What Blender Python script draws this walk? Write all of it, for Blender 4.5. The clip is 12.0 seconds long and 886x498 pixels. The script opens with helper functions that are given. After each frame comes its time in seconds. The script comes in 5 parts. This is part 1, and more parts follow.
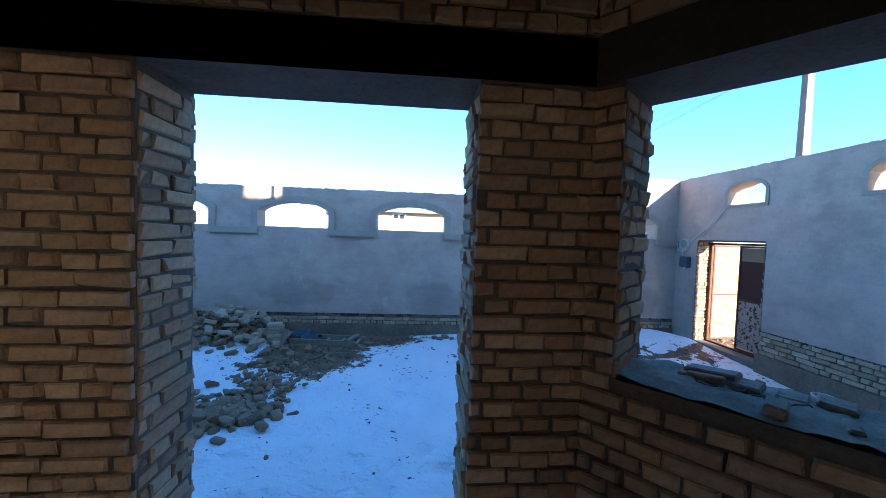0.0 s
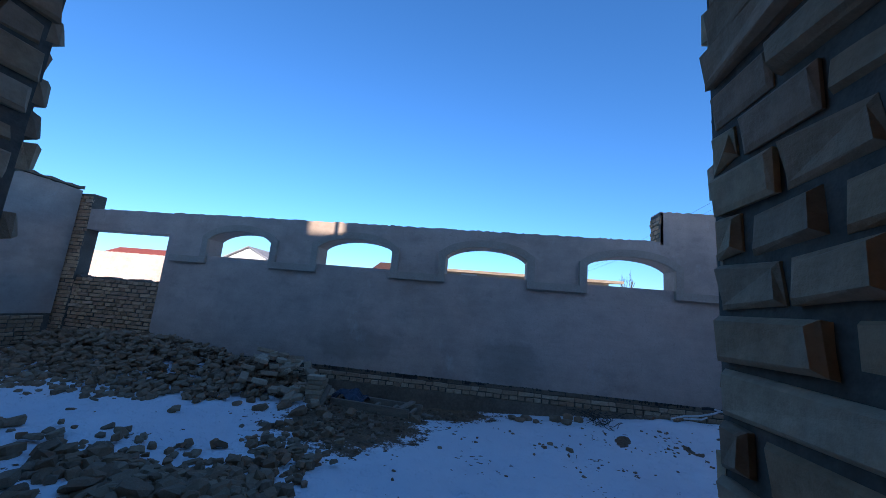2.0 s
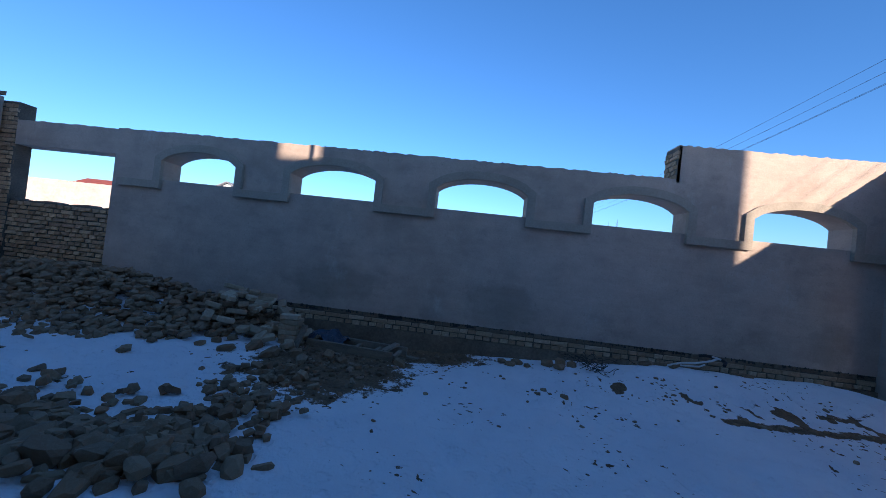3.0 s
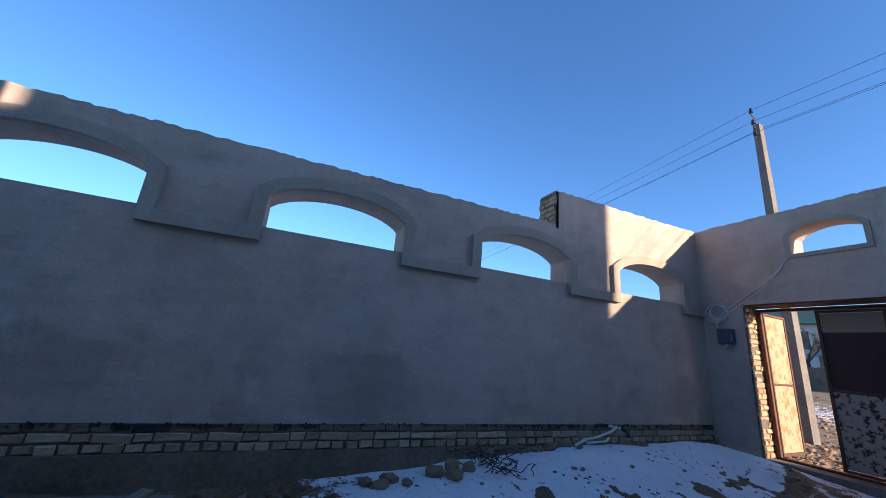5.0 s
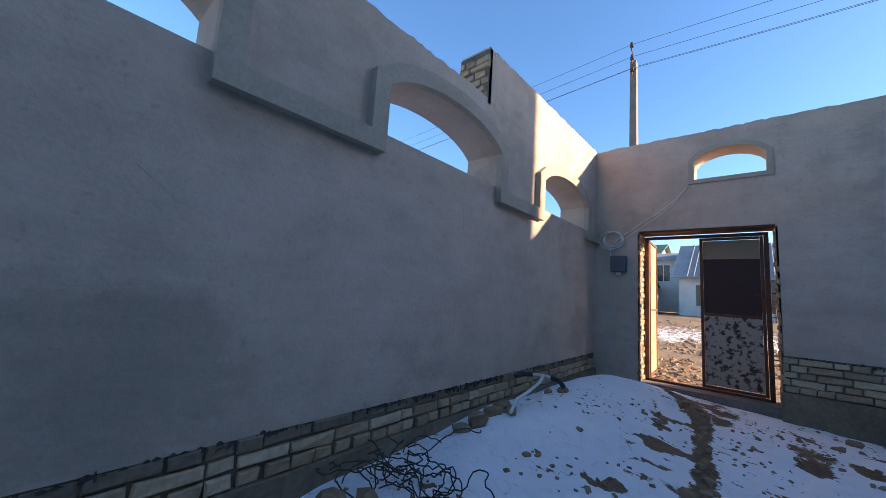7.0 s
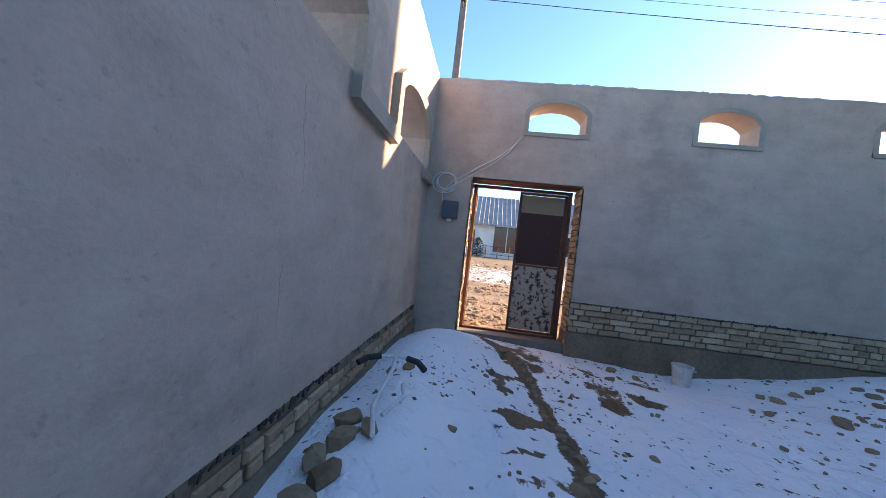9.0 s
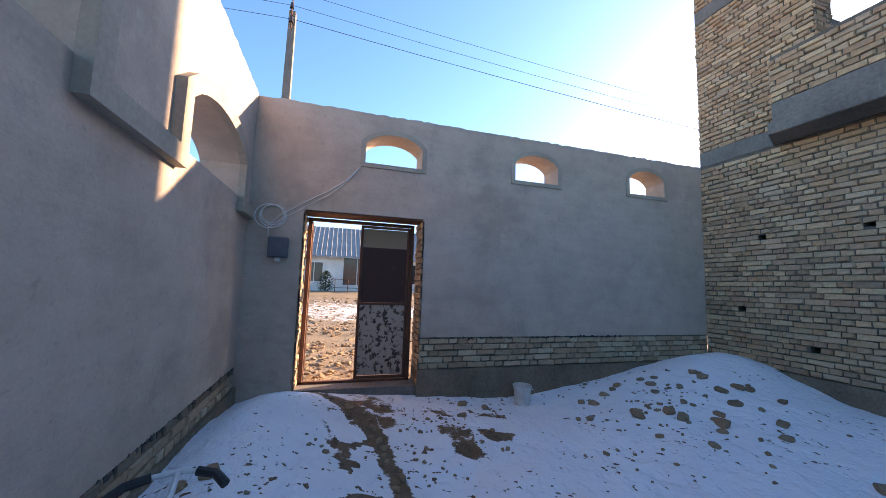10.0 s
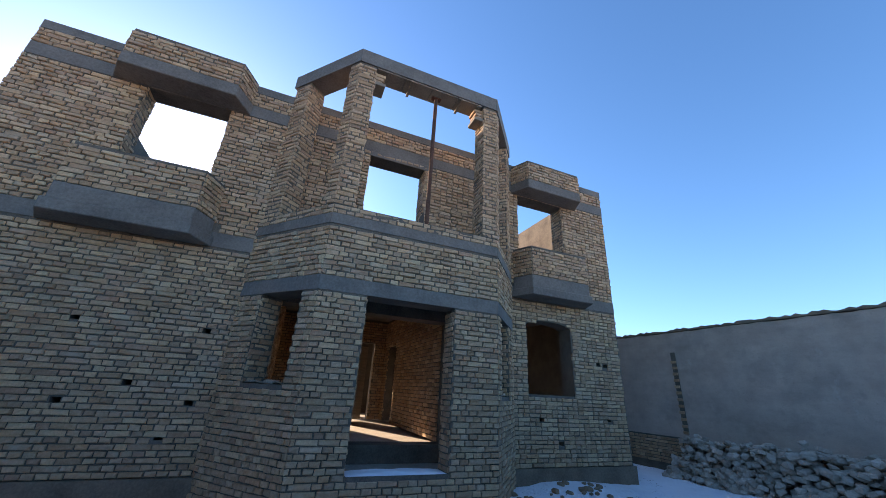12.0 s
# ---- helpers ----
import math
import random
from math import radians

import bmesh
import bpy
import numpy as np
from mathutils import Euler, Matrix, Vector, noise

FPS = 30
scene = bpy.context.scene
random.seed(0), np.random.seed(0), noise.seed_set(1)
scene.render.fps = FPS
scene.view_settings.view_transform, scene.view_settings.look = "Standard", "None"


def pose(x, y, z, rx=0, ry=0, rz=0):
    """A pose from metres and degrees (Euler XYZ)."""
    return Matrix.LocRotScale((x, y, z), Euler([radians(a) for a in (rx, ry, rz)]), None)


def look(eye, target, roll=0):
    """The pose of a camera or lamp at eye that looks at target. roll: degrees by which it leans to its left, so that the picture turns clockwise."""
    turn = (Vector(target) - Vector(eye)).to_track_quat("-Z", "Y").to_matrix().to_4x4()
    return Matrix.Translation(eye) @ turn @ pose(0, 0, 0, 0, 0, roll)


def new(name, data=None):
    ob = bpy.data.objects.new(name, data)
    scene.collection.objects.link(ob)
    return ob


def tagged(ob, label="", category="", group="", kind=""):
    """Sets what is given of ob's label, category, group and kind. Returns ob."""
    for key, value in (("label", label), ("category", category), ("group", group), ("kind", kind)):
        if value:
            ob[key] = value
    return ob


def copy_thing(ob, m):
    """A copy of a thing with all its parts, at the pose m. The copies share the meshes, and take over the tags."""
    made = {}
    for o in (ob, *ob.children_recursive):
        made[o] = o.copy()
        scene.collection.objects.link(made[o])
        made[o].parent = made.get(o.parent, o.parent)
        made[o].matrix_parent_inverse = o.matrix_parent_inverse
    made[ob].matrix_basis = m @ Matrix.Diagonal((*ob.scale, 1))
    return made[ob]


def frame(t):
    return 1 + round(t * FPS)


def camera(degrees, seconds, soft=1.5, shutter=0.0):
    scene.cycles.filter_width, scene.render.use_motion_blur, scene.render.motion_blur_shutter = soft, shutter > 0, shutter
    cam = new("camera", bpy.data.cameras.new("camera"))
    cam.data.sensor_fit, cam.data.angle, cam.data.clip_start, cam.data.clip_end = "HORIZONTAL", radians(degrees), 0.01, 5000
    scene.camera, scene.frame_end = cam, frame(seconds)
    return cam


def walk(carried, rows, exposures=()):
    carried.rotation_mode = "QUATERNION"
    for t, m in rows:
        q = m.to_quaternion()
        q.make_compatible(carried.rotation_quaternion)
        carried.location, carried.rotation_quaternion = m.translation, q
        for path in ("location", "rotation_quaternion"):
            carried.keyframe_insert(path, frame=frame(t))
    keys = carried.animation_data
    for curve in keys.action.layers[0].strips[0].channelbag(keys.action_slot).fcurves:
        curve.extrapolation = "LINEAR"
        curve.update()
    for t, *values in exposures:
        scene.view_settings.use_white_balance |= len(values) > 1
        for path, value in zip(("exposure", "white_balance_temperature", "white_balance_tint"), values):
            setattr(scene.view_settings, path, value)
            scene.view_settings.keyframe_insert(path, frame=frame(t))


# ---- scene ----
cam = camera(102.4, 12.0, soft=0.6)
# seconds, place, yaw to the left from +y, pitch up, roll
ROWS = [
    (0.0, 0.509, -2.010, 1.982, -4.28, -2.18, 1.95),
    (0.5, 0.535, -1.912, 1.888, 7.45, -0.68, 1.64),
    (1.0, 0.514, -1.719, 1.684, 11.34, 2.06, 3.75),
    (1.5, 0.419, -1.217, 1.471, 5.40, 10.74, 5.97),
    (2.0, 0.391, -0.704, 1.429, 7.26, 9.48, 5.04),
    (2.5, 0.361, -0.351, 1.418, 5.49, -0.95, 5.66),
    (4.5, 0.054, 1.240, 0.962, -8.70, 13.65, 4.39),
    (5.0, 0.044, 1.834, 1.057, -22.17, 15.27, 5.10),
    (5.5, 0.179, 2.284, 1.081, -30.45, 12.06, 4.20),
    (6.0, 0.222, 2.724, 1.045, -35.48, 10.88, 6.23),
    (6.5, 0.431, 3.260, 1.028, -42.05, 8.70, 4.98),
    (8.5, 1.335, 4.79, 0.941, -71.56, 1.95, 5.59),
    (9.0, 1.527, 4.81, 1.103, -83.46, -0.71, 6.35),
    (9.5, 1.844, 4.737, 1.035, -95.22, 0.26, 0.98),
    (10.0, 1.888, 4.671, 1.221, -106.53, 5.72, 1.91),
    (10.5, 1.904, 4.903, 1.360, -124.19, 11.07, 7.45),
    (11.0, 1.845, 5.092, 1.396, -153.26, 15.17, 7.53),
    (11.5, 1.846, 5.105, 1.396, -181.43, 19.04, 5.87),
    (12.0, 1.655, 5.063, 1.414, -201.56, 21.84, 3.22),
]


def eye_pose(x, y, z, yaw, pitch, roll):
    a, b = radians(yaw), radians(pitch)
    ahead = (-math.sin(a) * math.cos(b), math.cos(a) * math.cos(b), math.sin(b))
    return look((x, y, z), (x + ahead[0], y + ahead[1], z + ahead[2]), roll)


EXPOSURES = [(0.0, 2.6, 6050, 12), (0.6, 2.5, 5750, 11), (1.0, 2.35, 5600, 11), (1.6, 1.45, 5900, 18), (2.6, 1.03, 6000, 20), (4.5, 1.40, 6850, 22), (5.2, 1.35, 6650, 22), (6.5, 1.66, 7600, 22), (8.5, 2.47, 8500, 24), (9.5, 2.45, 8500, 25), (10.5, 1.9, 8300, 24), (11.0, 1.60, 7800, 23), (12.0, 1.78, 7600, 23)]
walk(cam, [(t, eye_pose(x, y, z, yaw, pitch, roll)) for t, x, y, z, yaw, pitch, roll in ROWS], EXPOSURES)

# ---------------------------------------------------------------- light
SUN_WAY = Vector((0.40, -1.0, 0.332)).normalized()      # from the yard towards the sun
world = bpy.data.worlds.new("winter_sky")
scene.world = world
world.use_nodes = True
wn = world.node_tree
sky = wn.nodes.new("ShaderNodeTexSky")
sky.sky_type, sky.sun_disc = "NISHITA", False
sky.sun_elevation = math.asin(SUN_WAY.z)
sky.sun_rotation = math.atan2(SUN_WAY.x, SUN_WAY.y)
sky.air_density, sky.dust_density, sky.ozone_density = 1.0, 0.65, 6.0
wn.nodes["Background"].inputs["Strength"].default_value = 0.12
deep = wn.nodes.new("ShaderNodeHueSaturation")
deep.inputs["Hue"].default_value, deep.inputs["Saturation"].default_value = 0.4965, 1.075
wn.links.new(sky.outputs["Color"], deep.inputs["Color"])
wn.links.new(deep.outputs["Color"], wn.nodes["Background"].inputs["Color"])
sun_data = bpy.data.lights.new("sun", "SUN")
sun_data.energy, sun_data.angle, sun_data.color = 4.0, radians(0.5), (1.0, 0.86, 0.66)
sun = new("sun", sun_data)
sun.matrix_basis = look(SUN_WAY * 60, (0, 0, 0))


# ---------------------------------------------------------------- materials
def shader(name, rough=0.8, metal=0.0):
    m = bpy.data.materials.new(name)
    m.use_nodes = True
    b = m.node_tree.nodes["Principled BSDF"]
    b.inputs["Roughness"].default_value, b.inputs["Metallic"].default_value = rough, metal
    return m, m.node_tree, b


def noise_node(nt, scale, detail=4.0, rough=0.6, stretch=None):
    co = nt.nodes.new("ShaderNodeTexCoord")
    n = nt.nodes.new("ShaderNodeTexNoise")
    n.inputs["Scale"].default_value, n.inputs["Detail"].default_value, n.inputs["Roughness"].default_value = scale, detail, rough
    if stretch:
        mp = nt.nodes.new("ShaderNodeMapping")
        mp.inputs["Scale"].default_value = stretch
        nt.links.new(co.outputs["Object"], mp.inputs["Vector"])
        nt.links.new(mp.outputs["Vector"], n.inputs["Vector"])
    else:
        nt.links.new(co.outputs["Object"], n.inputs["Vector"])
    return n.outputs["Fac"]


def ramp(nt, fac, stops):
    r = nt.nodes.new("ShaderNodeValToRGB")
    e = r.color_ramp.elements
    while len(e) < len(stops):
        e.new(0.5)
    for el, (at, c) in zip(e, stops):
        el.position, el.color = at, (*c, 1) if len(c) == 3 else c
    nt.links.new(fac, r.inputs["Fac"])
    return r.outputs["Color"]


def mixed(nt, fac, a, b, mode="MIX"):
    m = nt.nodes.new("ShaderNodeMix")
    m.data_type, m.blend_type = "RGBA", mode
    for sock, v in ((m.inputs["Factor"], fac), (m.inputs["A"], a), (m.inputs["B"], b)):
        if isinstance(v, (int, float)):
            sock.default_value = v
        elif isinstance(v, tuple):
            sock.default_value = (*v, 1)
        else:
            nt.links.new(v, sock)
    return m.outputs["Result"]


def math_node(nt, op, a, b=0.0, c=0.0):
    m = nt.nodes.new("ShaderNodeMath")
    m.operation = op
    for sock, v in zip(m.inputs, (a, b, c)):
        if isinstance(v, (int, float)):
            sock.default_value = v
        else:
            nt.links.new(v, sock)
    return m.outputs["Value"]


def relief(nt, b, height, strength, distance=0.01):
    n = nt.nodes.new("ShaderNodeBump")
    n.inputs["Strength"].default_value, n.inputs["Distance"].default_value = strength, distance
    nt.links.new(height, n.inputs["Height"])
    nt.links.new(n.outputs["Normal"], b.inputs["Normal"])


def blotched(name, dark, light, big=1.2, fine=30.0, rough=0.85, bump=0.3, metal=0.0, dist=0.01, stretch=None):
    """A surface of two tones, with stains at one scale and grain at another."""
    m, nt, b = shader(name, rough, metal)
    wide, grain = noise_node(nt, big, 5, 0.6, stretch), noise_node(nt, fine, 3, 0.65, stretch)
    both = math_node(nt, "MULTIPLY_ADD", grain, 0.45, math_node(nt, "MULTIPLY", wide, 0.55))
    nt.links.new(ramp(nt, both, [(0.34, dark), (0.66, light)]), b.inputs["Base Color"])
    relief(nt, b, both, bump, dist)
    return m


def make_plaster():
    m, nt, b = shader("cement_plaster", 0.92)
    wide, mid, grain = noise_node(nt, 0.55, 5), noise_node(nt, 2.6, 6, 0.65), noise_node(nt, 55, 3)
    c = ramp(nt, wide, [(0.33, (0.42, 0.328, 0.262)), (0.62, (0.565, 0.447, 0.365))])
    c = mixed(nt, 0.5, c, ramp(nt, mid, [(0.35, (0.40, 0.312, 0.25)), (0.7, (0.605, 0.485, 0.40))]))
    damp = noise_node(nt, 0.9, 6, 0.7, (1, 1, 1.3))
    c = mixed(nt, math_node(nt, "MULTIPLY", ramp(nt, damp, [(0.555, (0, 0, 0)), (0.62, (1, 1, 1))]), 0.3), c, (0.285, 0.235, 0.195))
    wobble = noise_node(nt, 3.2, 6, 0.7)
    for cx, cz, wx, wz in ((0.85, 0.58, 0.64, 0.46), (5.75, 0.62, 0.36, 0.42), (-1.9, 0.65, 0.9, 0.35)):
        place = nt.nodes.new("ShaderNodeTexCoord")
        fit_ = nt.nodes.new("ShaderNodeMapping")
        fit_.vector_type = "TEXTURE"
        fit_.inputs["Location"].default_value, fit_.inputs["Scale"].default_value = (cx, 5.6, cz), (wx, 0.4, wz)
        nt.links.new(place.outputs["Object"], fit_.inputs["Vector"])
        far = nt.nodes.new("ShaderNodeVectorMath")
        far.operation = "LENGTH"
        nt.links.new(fit_.outputs["Vector"], far.inputs[0])
        wet = math_node(nt, "MULTIPLY_ADD", wobble, 1.1, math_node(nt, "SUBTRACT", far.outputs["Value"], 0.55))
        c = mixed(nt, math_node(nt, "MULTIPLY", ramp(nt, wet, [(0.72, (1, 1, 1)), (1.05, (0, 0, 0))]), 0.42), c, (0.25, 0.21, 0.165))
    scuff = noise_node(nt, 1.7, 8, 0.75, (1, 1, 0.6))
    c = mixed(nt, math_node(nt, "MULTIPLY", ramp(nt, scuff, [(0.60, (0, 0, 0)), (0.72, (1, 1, 1))]), 0.5), c, (0.60, 0.56, 0.50))
    pock = noise_node(nt, 21, 3, 0.6)
    c = mixed(nt, math_node(nt, "MULTIPLY", ramp(nt, pock, [(0.63, (0, 0, 0)), (0.70, (1, 1, 1))]), 0.28), c, (0.24, 0.20, 0.165))
    trowel = noise_node(nt, 4.5, 5, 0.6, (0.35, 0.35, 1.6))
    c = mixed(nt, 0.30, c, ramp(nt, trowel, [(0.36, (0.72, 0.72, 0.72)), (0.64, (1.0, 1.0, 1.0))]), "MULTIPLY")
    c = mixed(nt, 0.22, c, ramp(nt, grain, [(0.35, (0.66, 0.65, 0.64)), (0.65, (1.0, 1.0, 1.0))]), "MULTIPLY")
    nt.links.new(c, b.inputs["Base Color"])
    h = math_node(nt, "MULTIPLY_ADD", grain, 0.35, math_node(nt, "ADD", mid, math_node(nt, "MULTIPLY", trowel, 0.8)))
    relief(nt, b, h, 0.5, 0.014)
    return m


def make_brick(name, tones, dust=0.35):
    m, nt, b = shader(name, 0.9)
    info, geo = nt.nodes.new("ShaderNodeObjectInfo"), nt.nodes.new("ShaderNodeNewGeometry")
    one = math_node(nt, "FRACT", math_node(nt, "ADD", info.outputs["Random"], geo.outputs["Random Per Island"]))
    c = ramp(nt, one, [(i / len(tones), t) for i, t in enumerate(tones)])
    grain, smear = noise_node(nt, 26, 5, 0.7), noise_node(nt, 5.0, 4, 0.6)
    c = mixed(nt, 0.55, c, ramp(nt, grain, [(0.3, (0.36, 0.31, 0.26)), (0.7, (1.0, 1.0, 1.0))]), "MULTIPLY")
    c = mixed(nt, math_node(nt, "MULTIPLY", ramp(nt, smear, [(0.48, (0, 0, 0)), (0.7, (1, 1, 1))]), dust), c, (0.47, 0.39, 0.29))
    nt.links.new(c, b.inputs["Base Color"])
    relief(nt, b, math_node(nt, "ADD", grain, smear), 0.55, 0.008)
    return m


def make_ground():
    m, nt, b = shader("snow_and_earth", 0.8)
    at = nt.nodes.new("ShaderNodeAttribute")
    at.attribute_name = "snow"
    sand = nt.nodes.new("ShaderNodeAttribute")
    sand.attribute_name = "sand"
    fine, mid, wide = noise_node(nt, 34, 5, 0.7), noise_node(nt, 5.5, 6, 0.7), noise_node(nt, 1.1, 4)
    s = math_node(nt, "ADD", at.outputs["Fac"], math_node(nt, "MULTIPLY", math_node(nt, "SUBTRACT", mid, 0.5), 0.9))
    s = math_node(nt, "ADD", s, math_node(nt, "MULTIPLY", math_node(nt, "SUBTRACT", fine, 0.5), 0.35))
    speck = math_node(nt, "MULTIPLY", ramp(nt, noise_node(nt, 15, 2, 0.5), [(0.62, (0, 0, 0)), (0.68, (1, 1, 1))]), ramp(nt, noise_node(nt, 0.8, 3, 0.6), [(0.46, (0, 0, 0)), (0.60, (1, 1, 1))]))
    s = math_node(nt, "SUBTRACT", s, math_node(nt, "MULTIPLY", speck, 0.75))
    mask = ramp(nt, s, [(0.46, (0, 0, 0)), (0.54, (1, 1, 1))])
    mud = ramp(nt, math_node(nt, "MULTIPLY_ADD", fine, 0.5, math_node(nt, "MULTIPLY", mid, 0.5)), [(0.35, (0.085, 0.047, 0.024)), (0.65, (0.26, 0.155, 0.08))])
    dry = ramp(nt, math_node(nt, "MULTIPLY_ADD", fine, 0.5, math_node(nt, "MULTIPLY", wide, 0.5)), [(0.35, (0.15, 0.10, 0.055)), (0.65, (0.34, 0.235, 0.135))])
    earth = mixed(nt, sand.outputs["Fac"], mud, dry)
    white = ramp(nt, wide, [(0.3, (0.78, 0.80, 0.83)), (0.7, (0.88, 0.89, 0.90))])
    nt.links.new(mixed(nt, mask, earth, white), b.inputs["Base Color"])
    pits = ramp(nt, noise_node(nt, 8.5, 2, 0.5), [(0.36, (0, 0, 0)), (0.46, (1, 1, 1))])
    h = math_node(nt, "ADD", math_node(nt, "MULTIPLY", mid, 0.6), math_node(nt, "MULTIPLY", fine, 0.25))
    h = math_node(nt, "MULTIPLY_ADD", pits, 0.28, h)
    relief(nt, b, math_node(nt, "MULTIPLY_ADD", s, 0.25, h), 0.85, 0.045)
    return m


def make_rust(name, paint, rust_a, rust_b, wear, rough=0.7, flake_size=7.5):
    """Painted steel sheet, flaked down to rust."""
    m, nt, b = shader(name, rough, 0.25)
    flake, fine = noise_node(nt, flake_size, 6, 0.65), noise_node(nt, 38, 4)
    rust = ramp(nt, fine, [(0.35, rust_a), (0.65, rust_b)])
    mask = ramp(nt, flake, [(wear - 0.03, (1, 1, 1)), (wear + 0.03, (0, 0, 0))])
    nt.links.new(mixed(nt, mask, paint, rust), b.inputs["Base Color"])
    relief(nt, b, math_node(nt, "ADD", flake, math_node(nt, "MULTIPLY", fine, 0.3)), 0.4, 0.004)
    return m


PLASTER = make_plaster()
BUFF = [(0.47, 0.345, 0.205), (0.55, 0.425, 0.27), (0.37, 0.265, 0.165), (0.50, 0.375, 0.235), (0.41, 0.275, 0.18), (0.57, 0.46, 0.315), (0.32, 0.235, 0.155), (0.49, 0.345, 0.20), (0.42, 0.315, 0.21), (0.60, 0.47, 0.295)]
BRICK = make_brick("buff_brick", [(min(r * 1.11, 0.72), g * 0.945, b * 0.87) for r, g, b in BUFF])
MORTAR = blotched("mortar", (0.075, 0.062, 0.048), (0.19, 0.155, 0.118), 2.5, 45, 0.95, 0.6)
CONCRETE = blotched("grey_concrete", (0.105, 0.092, 0.078), (0.225, 0.20, 0.172), 1.6, 26, 0.9, 0.45)
TRIM = blotched("render_trim", (0.30, 0.25, 0.195), (0.43, 0.37, 0.295), 1.8, 40, 0.9, 0.35)
DUST = blotched("dusty_screed", (0.34, 0.30, 0.245), (0.52, 0.465, 0.39), 1.4, 24, 0.95, 0.3)
FOOTING = blotched("dirty_footing", (0.115, 0.082, 0.055), (0.25, 0.19, 0.132), 2.2, 30, 0.95, 0.5)
SILL = blotched("sill_mortar", (0.18, 0.145, 0.11), (0.39, 0.335, 0.265), 5, 38, 0.95, 0.7)
BITUMEN = blotched("bitumen", (0.012, 0.012, 0.013), (0.05, 0.047, 0.043), 6, 50, 0.6, 0.6)
GROUND = make_ground()
SNOW = blotched("snow", (0.80, 0.82, 0.85), (0.90, 0.91, 0.92), 2.0, 20, 0.7, 0.3, dist=0.02)
RUSTY = blotched("rusty_steel", (0.07, 0.03, 0.02), (0.19, 0.085, 0.05), 6, 50, 0.75, 0.5, 0.4)
RED_SHEET = make_rust("dark_red_sheet", (0.055, 0.024, 0.02), (0.05, 0.025, 0.02), (0.10, 0.05, 0.035), 0.36)
BUFF_SHEET = make_rust("buff_sheet", (0.27, 0.20, 0.13), (0.12, 0.075, 0.045), (0.20, 0.13, 0.08), 0.33)
FLAKED = make_rust("flaked_sheet", (0.38, 0.32, 0.26), (0.045, 0.025, 0.018), (0.10, 0.055, 0.035), 0.455, flake_size=15.0)
TAN_SHEET = make_rust("tan_sheet", (0.42, 0.29, 0.17), (0.30, 0.13, 0.06), (0.45, 0.22, 0.10), 0.47)
WOOD = blotched("weathered_wood", (0.16, 0.125, 0.09), (0.33, 0.265, 0.19), 3, 40, 0.85, 0.5, stretch=(1, 1, 6))
STONE = make_brick("field_stone", [(0.21, 0.125, 0.072), (0.33, 0.225, 0.135), (0.26, 0.155, 0.088), (0.39, 0.275, 0.17), (0.27, 0.19, 0.125), (0.35, 0.21, 0.118)], 0.15)
DIRTY_BRICK = make_brick("dirty_buff_brick", [(0.46, 0.335, 0.215), (0.55, 0.41, 0.27), (0.35, 0.25, 0.16), (0.50, 0.355, 0.23), (0.41, 0.275, 0.175), (0.58, 0.45, 0.31)], 0.2)
CLOD = make_brick("clods_of_earth", [(0.13, 0.08, 0.045), (0.20, 0.13, 0.075), (0.16, 0.098, 0.055), (0.30, 0.22, 0.15)], 0.1)
PALE_STONE = make_brick("pale_stone", [(0.40, 0.34, 0.27), (0.52, 0.45, 0.37), (0.46, 0.385, 0.305), (0.60, 0.52, 0.43)], 0.3)


# ---------------------------------------------------------------- mesh helpers
def as_object(name, verts, faces, material, parent=None, smooth=False):
    me = bpy.data.meshes.new(name)
    me.from_pydata([tuple(v) for v in verts], [], faces)
    me.materials.append(material)
    if smooth:
        me.polygons.foreach_set("use_smooth", [True] * len(me.polygons))
    me.update()
    ob = new(name, me)
    if parent:
        ob.parent = parent
    return ob


def part(name, bm, material, parent, label=""):
    bmesh.ops.recalc_face_normals(bm, faces=bm.faces)
    me = bpy.data.meshes.new(name)
    bm.to_mesh(me)
    bm.free()
    me.materials.append(material)
    ob = new(name, me)
    if parent:
        ob.parent = parent
    return tagged(ob, label)


def empty(name, at, label, category, group="", rz=0.0):
    ob = new(name)
    ob.empty_display_size = 0.1
    ob.matrix_basis = pose(*at, 0, 0, rz)
    return tagged(ob, label, category, group)


def box_bm(x0, x1, y0, y1, z0, z1, bevel=0.0, bm=None):
    own = bm or bmesh.new()
    made = bmesh.ops.create_cube(own, size=1.0)["verts"]
    for v in made:
        v.co = Vector((x0 + (v.co.x + 0.5) * (x1 - x0), y0 + (v.co.y + 0.5) * (y1 - y0), z0 + (v.co.z + 0.5) * (z1 - z0)))
    if bevel:
        bmesh.ops.bevel(own, geom=list({e for v in made for e in v.link_edges}), offset=bevel, segments=1, affect="EDGES")
    return own


def rod_bm(points, radius, sides=8, bm=None, taper=1.0):
    """A round bar along points."""
    own = bm or bmesh.new()
    pts = [Vector(p) for p in points]
    rings = []
    for i, p in enumerate(pts):
        way = (pts[min(i + 1, len(pts) - 1)] - pts[max(i - 1, 0)]).normalized()
        side = way.cross(Vector((0, 0, 1)) if abs(way.z) < 0.9 else Vector((1, 0, 0))).normalized()
        up = side.cross(way)
        r = radius * (1 + (taper - 1) * i / max(len(pts) - 1, 1))
        rings.append([own.verts.new(p + r * (math.cos(a) * side + math.sin(a) * up)) for a in (2 * math.pi * k / sides for k in range(sides))])
    for a, b in zip(rings, rings[1:]):
        for k in range(sides):
            own.faces.new((a[k], a[(k + 1) % sides], b[(k + 1) % sides], b[k]))
    own.faces.new(rings[0][::-1])
    own.faces.new(rings[-1])
    return own


